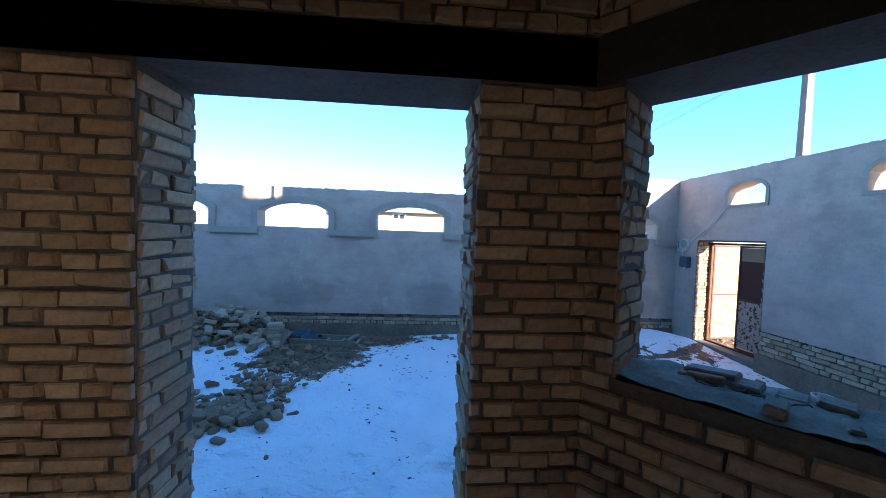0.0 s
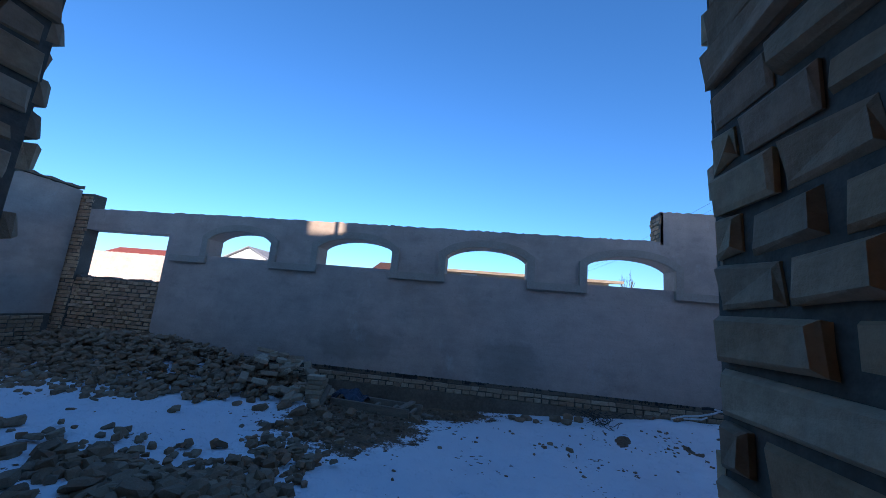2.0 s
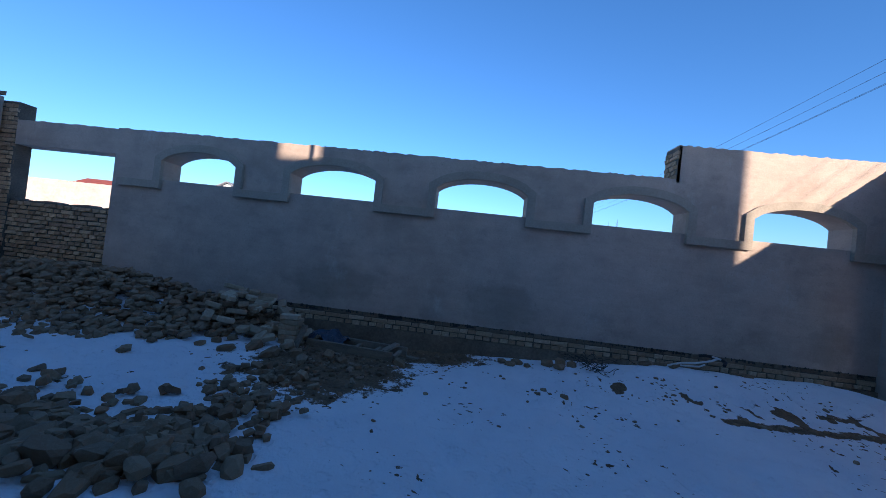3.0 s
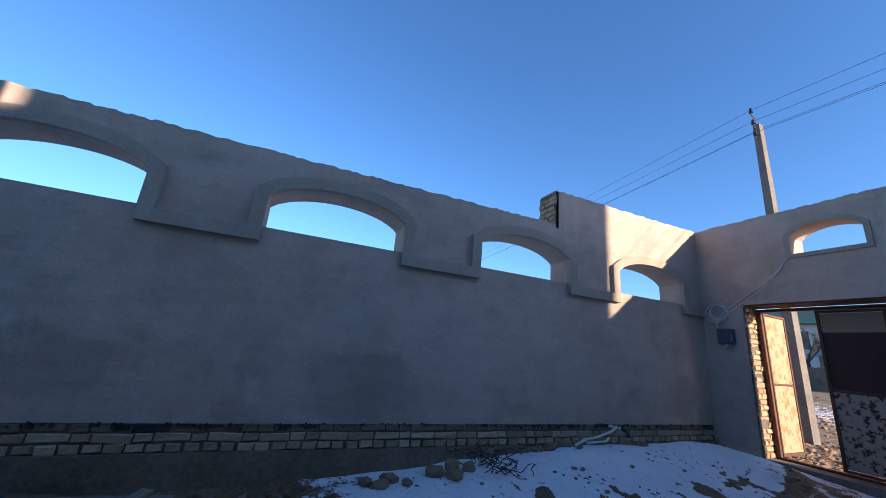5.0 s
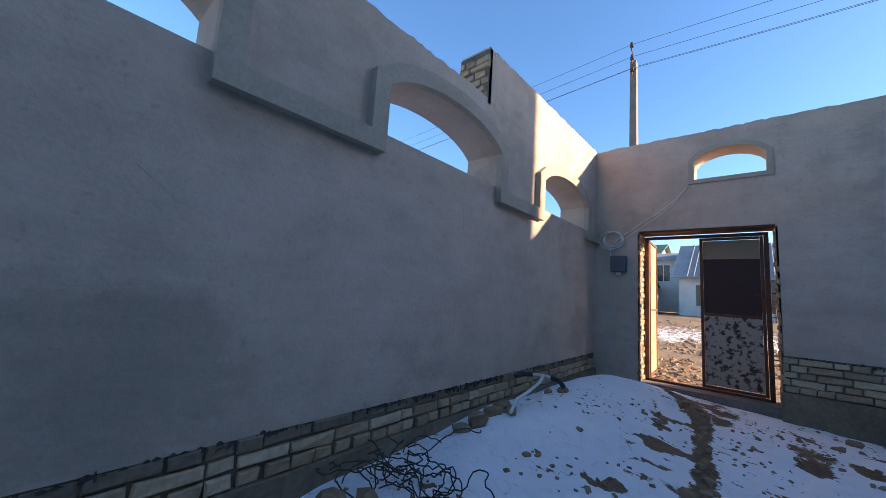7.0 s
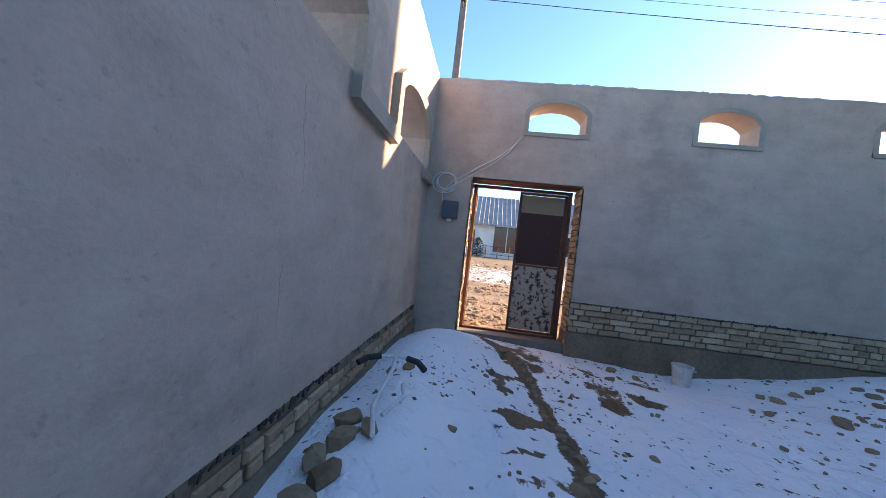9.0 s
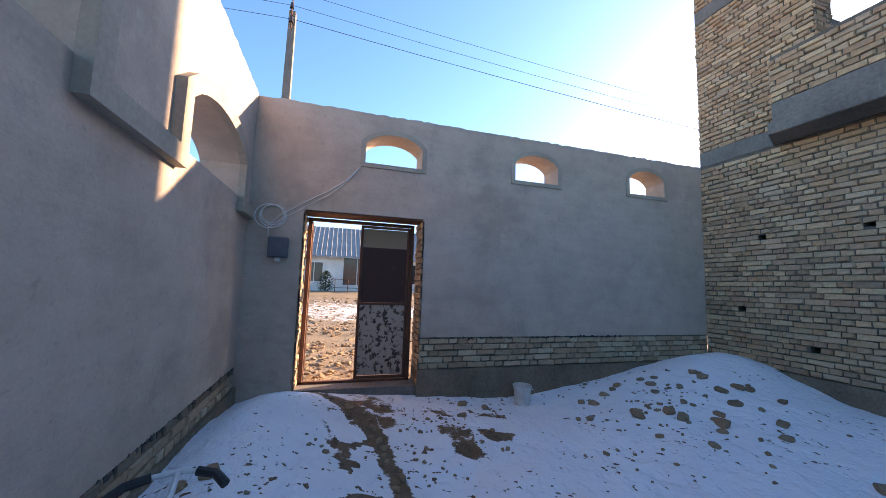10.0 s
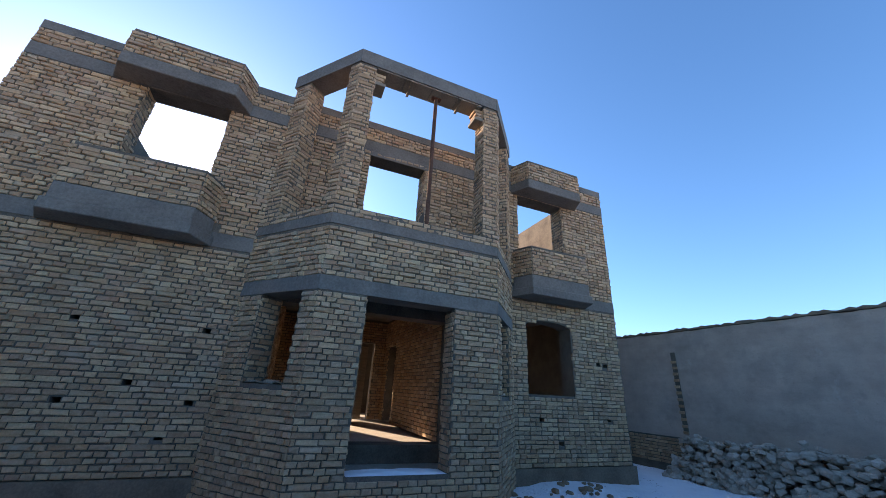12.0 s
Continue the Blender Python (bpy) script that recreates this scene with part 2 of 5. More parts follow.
class Wall:
    """A vertical plane: origin, direction u along it (seen from the front, left to right is -u or +u), front normal to the right of u."""

    def __init__(self, x, y, ux, uy):
        n = math.hypot(ux, uy)
        self.x, self.y, self.ux, self.uy = x, y, ux / n, uy / n
        self.nx, self.ny = self.uy, -self.ux

    def at(self, u, z, out=0.0):
        return (self.x + self.ux * u + self.nx * out, self.y + self.uy * u + self.ny * out, z)


def arch_z(hole, u):
    u0, u1, _, top, rise = hole
    s = (u - (u0 + u1) / 2) / ((u1 - u0) / 2)
    return top + rise * math.sqrt(max(0.0, 1 - 0.86 * s * s)) - rise * math.sqrt(0.14) if rise else top


def solid(name, wall, u0, u1, z0, z1, thick, material, holes=(), uneven=0.0, out=0.0, parent=None):
    """A wall with thickness and openings (u0, u1, z0, z1, rise of the arch). uneven: how rough its top is."""
    cuts = {u0, u1}
    for h in holes:
        cuts |= {h[0], h[1]}
        if h[4]:
            cuts |= {h[0] + (h[1] - h[0]) * k / 16 for k in range(17)}
    if uneven:
        cuts |= {u0 + (u1 - u0) * k / int((u1 - u0) / 0.09) for k in range(int((u1 - u0) / 0.09))}
    cuts = sorted(c for c in cuts if u0 - 1e-6 <= c <= u1 + 1e-6)
    rng = random.Random(name)
    tops = {c: z1 + (rng.uniform(-uneven, uneven) if uneven else 0.0) for c in cuts}
    verts, faces = [], []
    for a, b in zip(cuts, cuts[1:]):
        if b - a < 1e-5:
            continue
        mid = (a + b) / 2
        bands, low = [], (z0, z0)
        for h in sorted((h for h in holes if h[0] - 1e-6 <= mid <= h[1] + 1e-6), key=lambda h: h[2]):
            if h[2] > low[0] + 1e-6:
                bands.append((low, (h[2], h[2])))
            low = (arch_z(h, a), arch_z(h, b))
        bands.append((low, (tops[a], tops[b])))
        for (la, lb), (ta, tb) in bands:
            k = len(verts)
            for o in (out, out - thick):
                verts += [wall.at(a, la, o), wall.at(b, lb, o), wall.at(b, tb, o), wall.at(a, ta, o)]
            faces += [(k, k + 1, k + 2, k + 3), (k + 5, k + 4, k + 7, k + 6), (k + 4, k + 5, k + 1, k), (k + 3, k + 2, k + 6, k + 7), (k + 4, k, k + 3, k + 7), (k + 1, k + 5, k + 6, k + 2)]
    bm = bmesh.new()
    bv = [bm.verts.new(v) for v in verts]
    for f in faces:
        bm.faces.new([bv[i] for i in f])
    bmesh.ops.remove_doubles(bm, verts=bm.verts, dist=0.0005)
    bm.verts.index_update()
    seen = {}
    for f in bm.faces:
        seen.setdefault(frozenset(v.index for v in f.verts), []).append(f)
    bmesh.ops.delete(bm, geom=[f for fs in seen.values() if len(fs) > 1 for f in fs], context="FACES")
    return part(name, bm, material, parent)


COURSE, LONG, SHORT = 0.077, 0.248, 0.118


def brick_shape(length, height, depth, rng):
    """One brick about its front's lower left corner: x along, y out, z up; chamfered, slightly out of true."""
    c = 0.008
    j = [rng.uniform(-0.007, 0.007) for _ in range(8)]
    back = [(0, -0.03, 0), (length, -0.03, 0), (length, -0.03, height), (0, -0.03, height)]
    rim = [(j[0], depth - c, j[1]), (length + j[2], depth - c, j[3]), (length + j[4], depth - c, height + j[5]), (j[6], depth - c, height + j[7])]
    front = [(j[0] + c, depth + j[1], j[1] + c), (length + j[2] - c, depth + j[3], j[3] + c), (length + j[4] - c, depth + j[5], height + j[5] - c), (j[6] + c, depth + j[7], height + j[7] - c)]
    faces = [(8, 9, 10, 11)]
    for k in range(4):
        n = (k + 1) % 4
        faces += [(k, n, 4 + n, 4 + k), (4 + k, 4 + n, 8 + n, 8 + k)]
    return back + rim + front, faces


SHAPES = {}


def lay(u0, u1, z0, z1, holes, first=0, rng=None):
    """Bricks of a wall face, course by course: (u, z, length)."""
    rng, out = rng or random.Random(3), []
    for row in range(int((z1 - z0) / COURSE + 0.3)):
        z = z0 + row * COURSE
        kind = (row + first) % 2
        u = u0 + (-0.066 if kind else -0.131 * ((row // 2) % 2))
        while u < u1 - 0.02:
            length = SHORT if rng.random() < (0.85 if kind else 0.55) else LONG
            spans = [(max(u, u0), min(u + length, u1))]
            for h in holes:
                if h[2] - 0.02 < z + 0.035 < arch_z(h, min(max(u + length / 2, h[0]), h[1])):
                    spans = [p for a, b in spans for p in ((a, min(b, h[0])), (max(a, h[1]), b))]
            out += [(a, z, b - a) for a, b in spans if b - a > 0.035]
            u += length + 0.016
    return out


def masonry(wall, rows, parent, near=None, limit=300, out=0.021, material=None, seed=5):
    """Bricks on a wall's face: those in the near stretch as single pieces, the rest joined."""
    material, rng = material or BRICK, random.Random(seed)
    singles = sorted((r for r in rows if near and near[0] <= r[0] <= near[1] and near[2] <= r[1] <= near[3]), key=lambda r: abs(r[1] - (near[2] + near[3]) / 2))[:limit]
    chosen = set(singles)
    turn = math.degrees(math.atan2(wall.uy, wall.ux))
    for u, z, length in singles:
        key = (round(length, 2), rng.randrange(3), material.name)
        if key not in SHAPES:
            v, f = brick_shape(key[0], COURSE - 0.015, 0.0, rng)
            me = bpy.data.meshes.new("brick")
            me.from_pydata([(a, -b, c) for a, b, c in v], [], f)
            me.materials.append(material)
            SHAPES[key] = me
        ob = new("brick", SHAPES[key])
        x, y, _ = wall.at(u, z, out + rng.uniform(-0.009, 0.010))
        ob.matrix_basis = pose(x, y, z + rng.uniform(-0.003, 0.003), 0, rng.uniform(-0.5, 0.5), turn)
        ob.parent = parent
    verts, faces = [], []
    for u, z, length in (r for r in rows if r not in chosen):
        v, f = brick_shape(length, COURSE - 0.015, out + rng.uniform(-0.010, 0.011), rng)
        k = len(verts)
        verts += [wall.at(u + a, z + c, b) for a, b, c in v]
        faces += [tuple(i + k for i in q) for q in f]
    if verts:
        ob = as_object("brickwork", verts, faces, material, parent)
        tagged(ob, kind="stuff")


# ---------------------------------------------------------------- ground
FENCE_Y, GATE_X, HOUSE_Y = 5.68, 6.41, -1.32


def bump_at(x, y, cx, cy, sx, sy, amp):
    return amp * math.exp(-((x - cx) / sx) ** 2 - ((y - cy) / sy) ** 2)


def smooth(a, b, v):
    s = min(max((v - a) / (b - a), 0.0), 1.0)
    return s * s * (3 - 2 * s)


_pr = random.Random(5)
PRINTS = {}
for line in (((0.2, 0.4), (0.0, 1.6), (0.3, 2.6), (0.9, 3.6), (1.8, 4.4)), ((0.1, 0.5), (1.2, 2.2), (3.0, 3.2), (5.0, 3.5), (6.2, 4.1)), ((1.0, 1.0), (2.6, 1.6), (4.2, 2.4), (5.6, 3.2)), ((-0.3, 0.6), (-1.5, 1.3), (-3.2, 1.0), (-5.0, 1.4)), ((2.0, 4.6), (3.2, 4.7), (4.6, 4.75), (6.0, 4.4))):
    for (ax, ay), (bx, by) in zip(line, line[1:]):
        n = int(math.dist((ax, ay), (bx, by)) / 0.30)
        for k in range(n):
            s = k / n
            px, py = ax + (bx - ax) * s + _pr.gauss(0, 0.13), ay + (by - ay) * s + _pr.gauss(0, 0.13)
            way = math.atan2(by - ay, bx - ax) + _pr.gauss(0, 0.3)
            PRINTS.setdefault((round(px), round(py)), []).append((px, py, math.cos(way), math.sin(way), _pr.uniform(0.035, 0.075)))


def trodden(x, y):
    """How deep footprints are pressed at a place."""
    deep = 0.0
    for i in (-1, 0, 1):
        for j in (-1, 0, 1):
            for px, py, c, s, d in PRINTS.get((round(x) + i, round(y) + j), ()):
                a, b = (x - px) * c + (y - py) * s, (y - py) * c - (x - px) * s
                r = (a / 0.14) ** 2 + (b / 0.055) ** 2
                if r < 4:
                    deep = max(deep, d * math.exp(-r * r))
    return deep


def height(x, y):
    z = -0.16
    if -9.4 < x < 6.9 and -14 < y < 6.1:
        z += bump_at(x, y, 3.6, 5.35, 1.7, 0.75, 0.27) + bump_at(x, y, 5.6, 5.2, 0.9, 0.7, 0.19)
        z += bump_at(x, y, 5.9, -0.9, 1.0, 1.35, 0.47) + bump_at(x, y, 4.9, 0.4, 1.0, 1.2, 0.16) + bump_at(x, y, 3.3, -0.9, 0.8, 0.6, 0.20)
        z += bump_at(x, y, 6.2, 2.4, 1.0, 0.7, -0.08) + bump_at(x, y, -0.6, 5.4, 2.0, 0.5, -0.12)
        z += bump_at(x, y, -6.0, 5.3, 2.8, 1.0, 0.42) + bump_at(x, y, -8.8, 0.8, 0.7, 3.0, 0.3)
        z += bump_at(x, y, -3.5, -1.0, 1.3, 0.8, 0.16)
        z -= 0.17 * math.exp(-((FENCE_Y - y) / 0.24) ** 2) * smooth(1.6, 2.6, x) * 0.35
    elif x >= 6.9:
        z += 0.06 + 0.62 * smooth(17, 25, x) * (1 if x < 400 else 0)
    near = smooth(40, 14, math.hypot(x, y - 2))
    n = noise.noise(Vector((x * 0.9, y * 0.9, 0))) * 0.035 + noise.noise(Vector((x * 3.1, y * 3.1, 4))) * 0.018 + noise.noise(Vector((x * 9, y * 9, 8))) * 0.008
    far = noise.noise(Vector((x * 0.11, y * 0.11, 2))) * 0.10 * (1 - near)
    return z + n * near + far - (trodden(x, y) if -6 < x < 6.4 and 0 < y < 5.4 else 0.0)


def path_edge(x):
    return 4.14 + 0.30 * max(0.0, x - 4.7) ** 1.5 + 0.05 * math.sin(3 * x)


def snow_at(x, y):
    """How sure snow is to lie: over 0.5 white, under it bare."""
    if x > 6.75:
        s = 0.08 + 0.44 * smooth(12.5, 15, x) * smooth(24, 20, x) + 0.12 * noise.noise(Vector((x * 0.5, y * 0.5, 1)))
        return s
    s = 0.95
    s -= 0.9 * math.exp(-((x + 1.0) / 2.0) ** 2 - ((y - 5.45) / 0.55) ** 2)
    s -= 0.85 * math.exp(-((x + 1.2) / 1.1) ** 2 - ((y - 4.1) / 0.95) ** 2)
    s -= 0.7 * math.exp(-((x + 6.5) / 2.6) ** 2 - ((y - 5.2) / 1.1) ** 2)
    s -= 0.5 * math.exp(-((x - 6.0) / 0.7) ** 2 - ((y - 4.2) / 0.55) ** 2)
    d = abs(y - path_edge(x)) if 3.2 < x < 6.4 else 9
    s -= 0.66 * math.exp(-(d / 0.095) ** 2)
    s -= 0.55 * math.exp(-((x - 5.1) / 0.5) ** 2 - ((y - 3.5) / 0.22) ** 2)
    s -= 0.4 * math.exp(-((x + 8.6) / 0.6) ** 2 - ((y - 1) / 3.5) ** 2)
    spot = smooth(0.12, 0.45, noise.noise(Vector((x * 3.3, y * 3.3, 3))))
    s -= 0.75 * spot * math.exp(-((x - 5.2) / 0.8) ** 2 - ((y - 4.35) / 0.32) ** 2)
    s -= 0.85 * spot * math.exp(-((x - 2.9) / 1.0) ** 2 - ((y - 4.7) / 0.35) ** 2)
    s -= 0.70 * spot * math.exp(-((x - 4.0) / 0.8) ** 2 - ((y - 4.4) / 0.28) ** 2)
    s -= 0.6 * spot * math.exp(-((x - 5.4) / 0.8) ** 2 - ((y - 3.2) / 0.6) ** 2)
    streak = smooth(0.05, 0.30, noise.noise(Vector((x * 7.0 + y * 3.0, y * 3.2, 12))))
    s -= 0.95 * streak * math.exp(-((x - 4.3) / 1.15) ** 2 - ((y - 4.42) / 0.20) ** 2)
    s -= 0.22 * smooth(0.25, 0.7, noise.noise(Vector((x * 2.3, y * 2.3, 7))))
    return s


def spread(lo, hi, step, reach):
    inner = list(np.arange(lo, hi + step / 2, step))
    outer, d = [], step
    while d < reach:
        d *= 1.28
        outer.append(d)
    return [lo - o for o in reversed(outer)] + inner + [hi + o for o in outer]


gx, gy = spread(-7.8, 7.2, 0.05, 2500), spread(-2.0, 6.0, 0.05, 2500)
g_verts = [(x, y, height(x, y)) for y in gy for x in gx]
nx = len(gx)
g_faces = [(j * nx + i, j * nx + i + 1, (j + 1) * nx + i + 1, (j + 1) * nx + i) for j in range(len(gy) - 1) for i in range(nx - 1)]
ground = as_object("ground", g_verts, g_faces, GROUND, smooth=True)
tagged(ground, "trodden snow over muddy earth, with sandy street outside", "ground", kind="structure")
for key, rule in (("snow", snow_at), ("sand", lambda x, y: smooth(5.9, 6.9, x) if abs(y) < 60 else 0.5)):
    a = ground.data.attributes.new(key, "FLOAT", "POINT")
    a.data.foreach_set("value", [rule(x, y) for x, y, _ in g_verts])

# ---------------------------------------------------------------- yard wall with arched openings
fence = Wall(-6.0, FENCE_Y, 1, 0)
F0 = 6.0
WINDOWS = [(-5.08, -3.75), (-2.79, -1.35), (-0.35, 1.10), (2.11, 3.525), (4.468, 5.89)]
f_holes = [(a + F0, b + F0, 2.055, 2.38, 0.31) for a, b in WINDOWS]
north = solid("wall_north", fence, 0, 3.325 + F0, 0.25, 2.885, 0.36, PLASTER, f_holes, 0.012)
tagged(north, "grey cement-plastered yard wall with a row of arched openings", "wall", kind="structure")
rise_ = solid("wall_north_raised", fence, 3.325 + F0, GATE_X + F0, 0.25, 3.41, 0.36, PLASTER, f_holes, 0.012)
tagged(rise_, "taller end of the grey plastered yard wall", "wall", kind="structure")


def sweep_trim(name, points, width, wall, out0, out1):
    """A flat band of a width along points (u, z), standing out from the wall."""
    bm = bmesh.new()
    rings = []
    for i, (u, z) in enumerate(points):
        a, b = points[max(i - 1, 0)], points[min(i + 1, len(points) - 1)]
        d1 = Vector((u - a[0], z - a[1])) if i else Vector((b[0] - u, b[1] - z))
        d2 = Vector((b[0] - u, b[1] - z)) if i < len(points) - 1 else d1
        d1.normalize(), d2.normalize()
        n1, n2 = Vector((-d1.y, d1.x)), Vector((-d2.y, d2.x))
        m = (n1 + n2).normalized()
        m *= width / max(m.dot(n1), 0.35)
        rings.append([bm.verts.new(wall.at(u + k * m.x, z + k * m.y, o)) for k, o in ((0, out0), (0, out1), (1, out1), (1, out0))])
    for a, b in zip(rings, rings[1:]):
        for k in range(4):
            bm.faces.new((a[k], a[(k + 1) % 4], b[(k + 1) % 4], b[k]))
    bm.faces.new(rings[0])
    bm.faces.new(rings[-1][::-1])
    bmesh.ops.bevel(bm, geom=[e for e in bm.edges if e.calc_face_angle(0) > 1.2], offset=0.006, segments=1, affect="EDGES")
    ob = part(name, bm, TRIM, None)
    return tagged(ob, "raised rendered band stepping round the arched openings", "wall trim", kind="structure")


band = []
edges_ = [(-5.86, WINDOWS[0][0])] + [(WINDOWS[i][1], WINDOWS[i + 1][0]) for i in range(4)] + [(WINDOWS[4][1], GATE_X)]
for i, (a, b) in enumerate(edges_):
    band.append((a + F0, 1.90))
    band.append((b + F0, 1.90))
    if i < 5:
        h = f_holes[i]
        band.append((h[0], 2.38))
        band += [(h[0] + (h[1] - h[0]) * k / 14, arch_z(h, h[0] + (h[1] - h[0]) * k / 14)) for k in range(1, 14)]
        band.append((h[1], 2.38))
sweep_trim("trim", band, 0.125, fence, 0.001, 0.065)

# brick plinth and footing under the plaster
footing = solid("footing_north", fence, 0, GATE_X + F0, -1.0, 0.028, 0.30, FOOTING, out=0.03)
tagged(footing, "rough concrete footing of the yard wall", "footing", kind="structure")
plinth = solid("plinth_north", fence, 0, GATE_X + F0, 0.03, 0.248, 0.26, MORTAR, out=-0.012)
tagged(plinth, "exposed brick courses under the plaster", "brick plinth", kind="structure")
rng = random.Random(11)
rows_, u = [], 0.0
while u < GATE_X + F0 - 0.1:
    rows_.append((u, 0.034, SHORT - 0.004 + rng.uniform(-0.012, 0.01)))
    u += 0.133
u = 0.0
while u < GATE_X + F0 - 0.25:
    length = rng.choice((SHORT, LONG, LONG))
    rows_.append((u, 0.110, length))
    u += length + 0.013
u = -0.06
while u < GATE_X + F0 - 0.25:
    length = rng.choice((SHORT, LONG))
    rows_.append((max(u, 0.0), 0.184, length))
    u += length + 0.014
masonry(fence, [r for r in rows_ if r[1] < 0.08], plinth, (4.0, 9.4, -1, 1), 180, out=0.010, material=DIRTY_BRICK)
masonry(fence, [r for r in rows_ if 0.08 < r[1] < 0.15], plinth, (4.0, 7.4, -1, 1), 60, out=0.004, material=DIRTY_BRICK)
tarred = lambda r: noise.noise(Vector((r[0] * 1.7, 0, 6))) > 0.30
masonry(fence, [r for r in rows_ if r[1] > 0.15 and tarred(r)], plinth, (4.0, 7.4, -1, 1), 60, out=-0.006, material=BITUMEN)
masonry(fence, [r for r in rows_ if r[1] > 0.15 and not tarred(r)], plinth, (4.0, 7.4, -1, 1), 60, out=0.0, material=FOOTING)


def tar_fringe(name, wall, u0, u1, z, seed):
    """A ragged black smear of bitumen along the plaster's lower edge."""
    r, bm, u = random.Random(seed), bmesh.new(), u0
    while u < u1 - 0.06:
        w = r.uniform(0.008, 0.045)
        thick_ = 0.5 + 0.5 * noise.noise(Vector((u * 2.3, seed, 0)))
        if r.random() < 0.45 + 0.5 * thick_:
            lo, hi = z - r.uniform(0.015, 0.03 + 0.04 * thick_), z + r.uniform(-0.012, 0.004 + 0.022 * thick_)
            o = r.uniform(0.0015, 0.004)
            q = [(u, lo + r.uniform(0, 0.02)), (u + w, lo + r.uniform(0, 0.02)), (u + w - r.uniform(0, 0.006), hi - r.uniform(0, 0.008)), (u + w / 2, hi + r.uniform(0, 0.008)), (u + r.uniform(0, 0.006), hi - r.uniform(0, 0.01))]
            f = [bm.verts.new(wall.at(a, b, o)) for a, b in q]
            k = [bm.verts.new(wall.at(a, b, -0.01)) for a, b in q]
            bm.faces.new(f)
            for i in range(5):
                bm.faces.new((k[i], k[(i + 1) % 5], f[(i + 1) % 5], f[i]))
        u += w
    ob = part(name, bm, BITUMEN, None)
    return tagged(ob, "ragged black bitumen smear along the plaster edge", "damp proofing", kind="structure")


tar_fringe("bitumen_edge", fence, 0.2, GATE_X + F0, 0.245, 21)

# brick end of the raised part
end_wall = Wall(3.323, FENCE_Y + 0.36, 0, -1)
end_ob = solid("wall_end", end_wall, 0, 0.36, 2.83, 3.395, 0.05, MORTAR, out=0.004)
tagged(end_ob, "toothed brick end of the raised wall", "brick wall end", kind="structure")
masonry(end_wall, lay(0.0, 0.36, 2.89, 3.40, []), end_ob, (0, 1, 2, 4), 40, out=0.016)

# ---------------------------------------------------------------- gate wall
gate_wall = Wall(GATE_X, FENCE_Y, 0, -1)
GY = lambda y: FENCE_Y - y
GATE = (GY(5.07), GY(3.61), -1.0, 2.068, 0.0)
g_holes = [GATE, (GY(4.40), GY(3.66), 2.74, 2.99, 0.24), (GY(2.28), GY(1.57), 2.76, 3.01, 0.24), (GY(0.24), GY(-0.47), 2.78, 3.03, 0.24)]
east = solid("wall_east", gate_wall, -0.27, GY(HOUSE_Y), 0.54, 3.40, 0.36, PLASTER, [(h[0], h[1], max(h[2], 0.0), h[3], h[4]) for h in g_holes], 0.01)
tagged(east, "grey plastered gate wall with three small arched openings", "wall", kind="structure")
e_left = solid("wall_east_foot", gate_wall, -0.2, GATE[0], -0.6, 0.54, 0.36, PLASTER)
tagged(e_left, "grey plaster beside the gate, running to the ground", "wall", kind="structure")
e_plinth = solid("plinth_east", gate_wall, GATE[1], GY(HOUSE_Y), 0.14, 0.538, 0.34, MORTAR, out=-0.014)
tagged(e_plinth, "five bare brick courses under the plaster", "brick plinth", kind="structure")
masonry(gate_wall, lay(GATE[1] + 0.005, GY(HOUSE_Y), 0.15, 0.53, []), e_plinth, (GATE[1], 5.2, 0, 1), 150, out=0.006, material=DIRTY_BRICK)
e_foot = solid("footing_east", gate_wall, GATE[1] - 0.02, GY(HOUSE_Y), -1.0, 0.138, 0.38, FOOTING, out=0.05)
tagged(e_foot, "rough concrete footing beside the gate", "footing", kind="structure")
for h in g_holes[1:]:
    rim = [(h[0] - 0.0, h[2] - 0.05), (h[0], h[3])] + [(h[0] + (h[1] - h[0]) * k / 12, arch_z(h, h[0] + (h[1] - h[0]) * k / 12)) for k in range(1, 12)] + [(h[1], h[3]), (h[1], h[2] - 0.05)]
    sweep_trim("trim_east", rim, 0.06, gate_wall, 0.001, 0.016)
    sl = solid("sill_east", gate_wall, h[0] - 0.06, h[1] + 0.06, h[2] - 0.06, h[2] - 0.004, 0.02, TRIM, out=0.018)
    tagged(sl, "thin rendered sill under a small opening", "sill", kind="structure")
tar_fringe("bitumen_edge_east", gate_wall, GATE[1] + 0.1, GY(0.4), 0.535, 23)
gl = part("gate_lintel", box_bm(GATE_X + 0.01, GATE_X + 0.35, 3.614, 5.066, 2.042, 2.064, 0.004), RUSTY, None)
tagged(gl, "rusty steel plate over the gate opening", "lintel", kind="structure")
sill_ = solid("threshold", gate_wall, GATE[0], GATE[1], -0.6, -0.05, 0.34, CONCRETE, out=-0.01)
tagged(sill_, "worn concrete threshold of the gate", "threshold", kind="structure")
for name, jw in (("jamb_near", Wall(GATE_X + 0.36, 3.61, -1, 0)), ("jamb_far", Wall(GATE_X, 5.07, 1, 0))):
    jo = solid("gate_" + name, jw, 0.0, 0.36, -0.048, 2.04, 0.02, MORTAR, out=0.004)
    tagged(jo, "bare brick jamb of the gate opening", "brick jamb", kind="structure")
    masonry(jw, lay(0.0, 0.36, -0.04, 2.04, []), jo, (0, 1, 0, 3), 60, out=0.012)

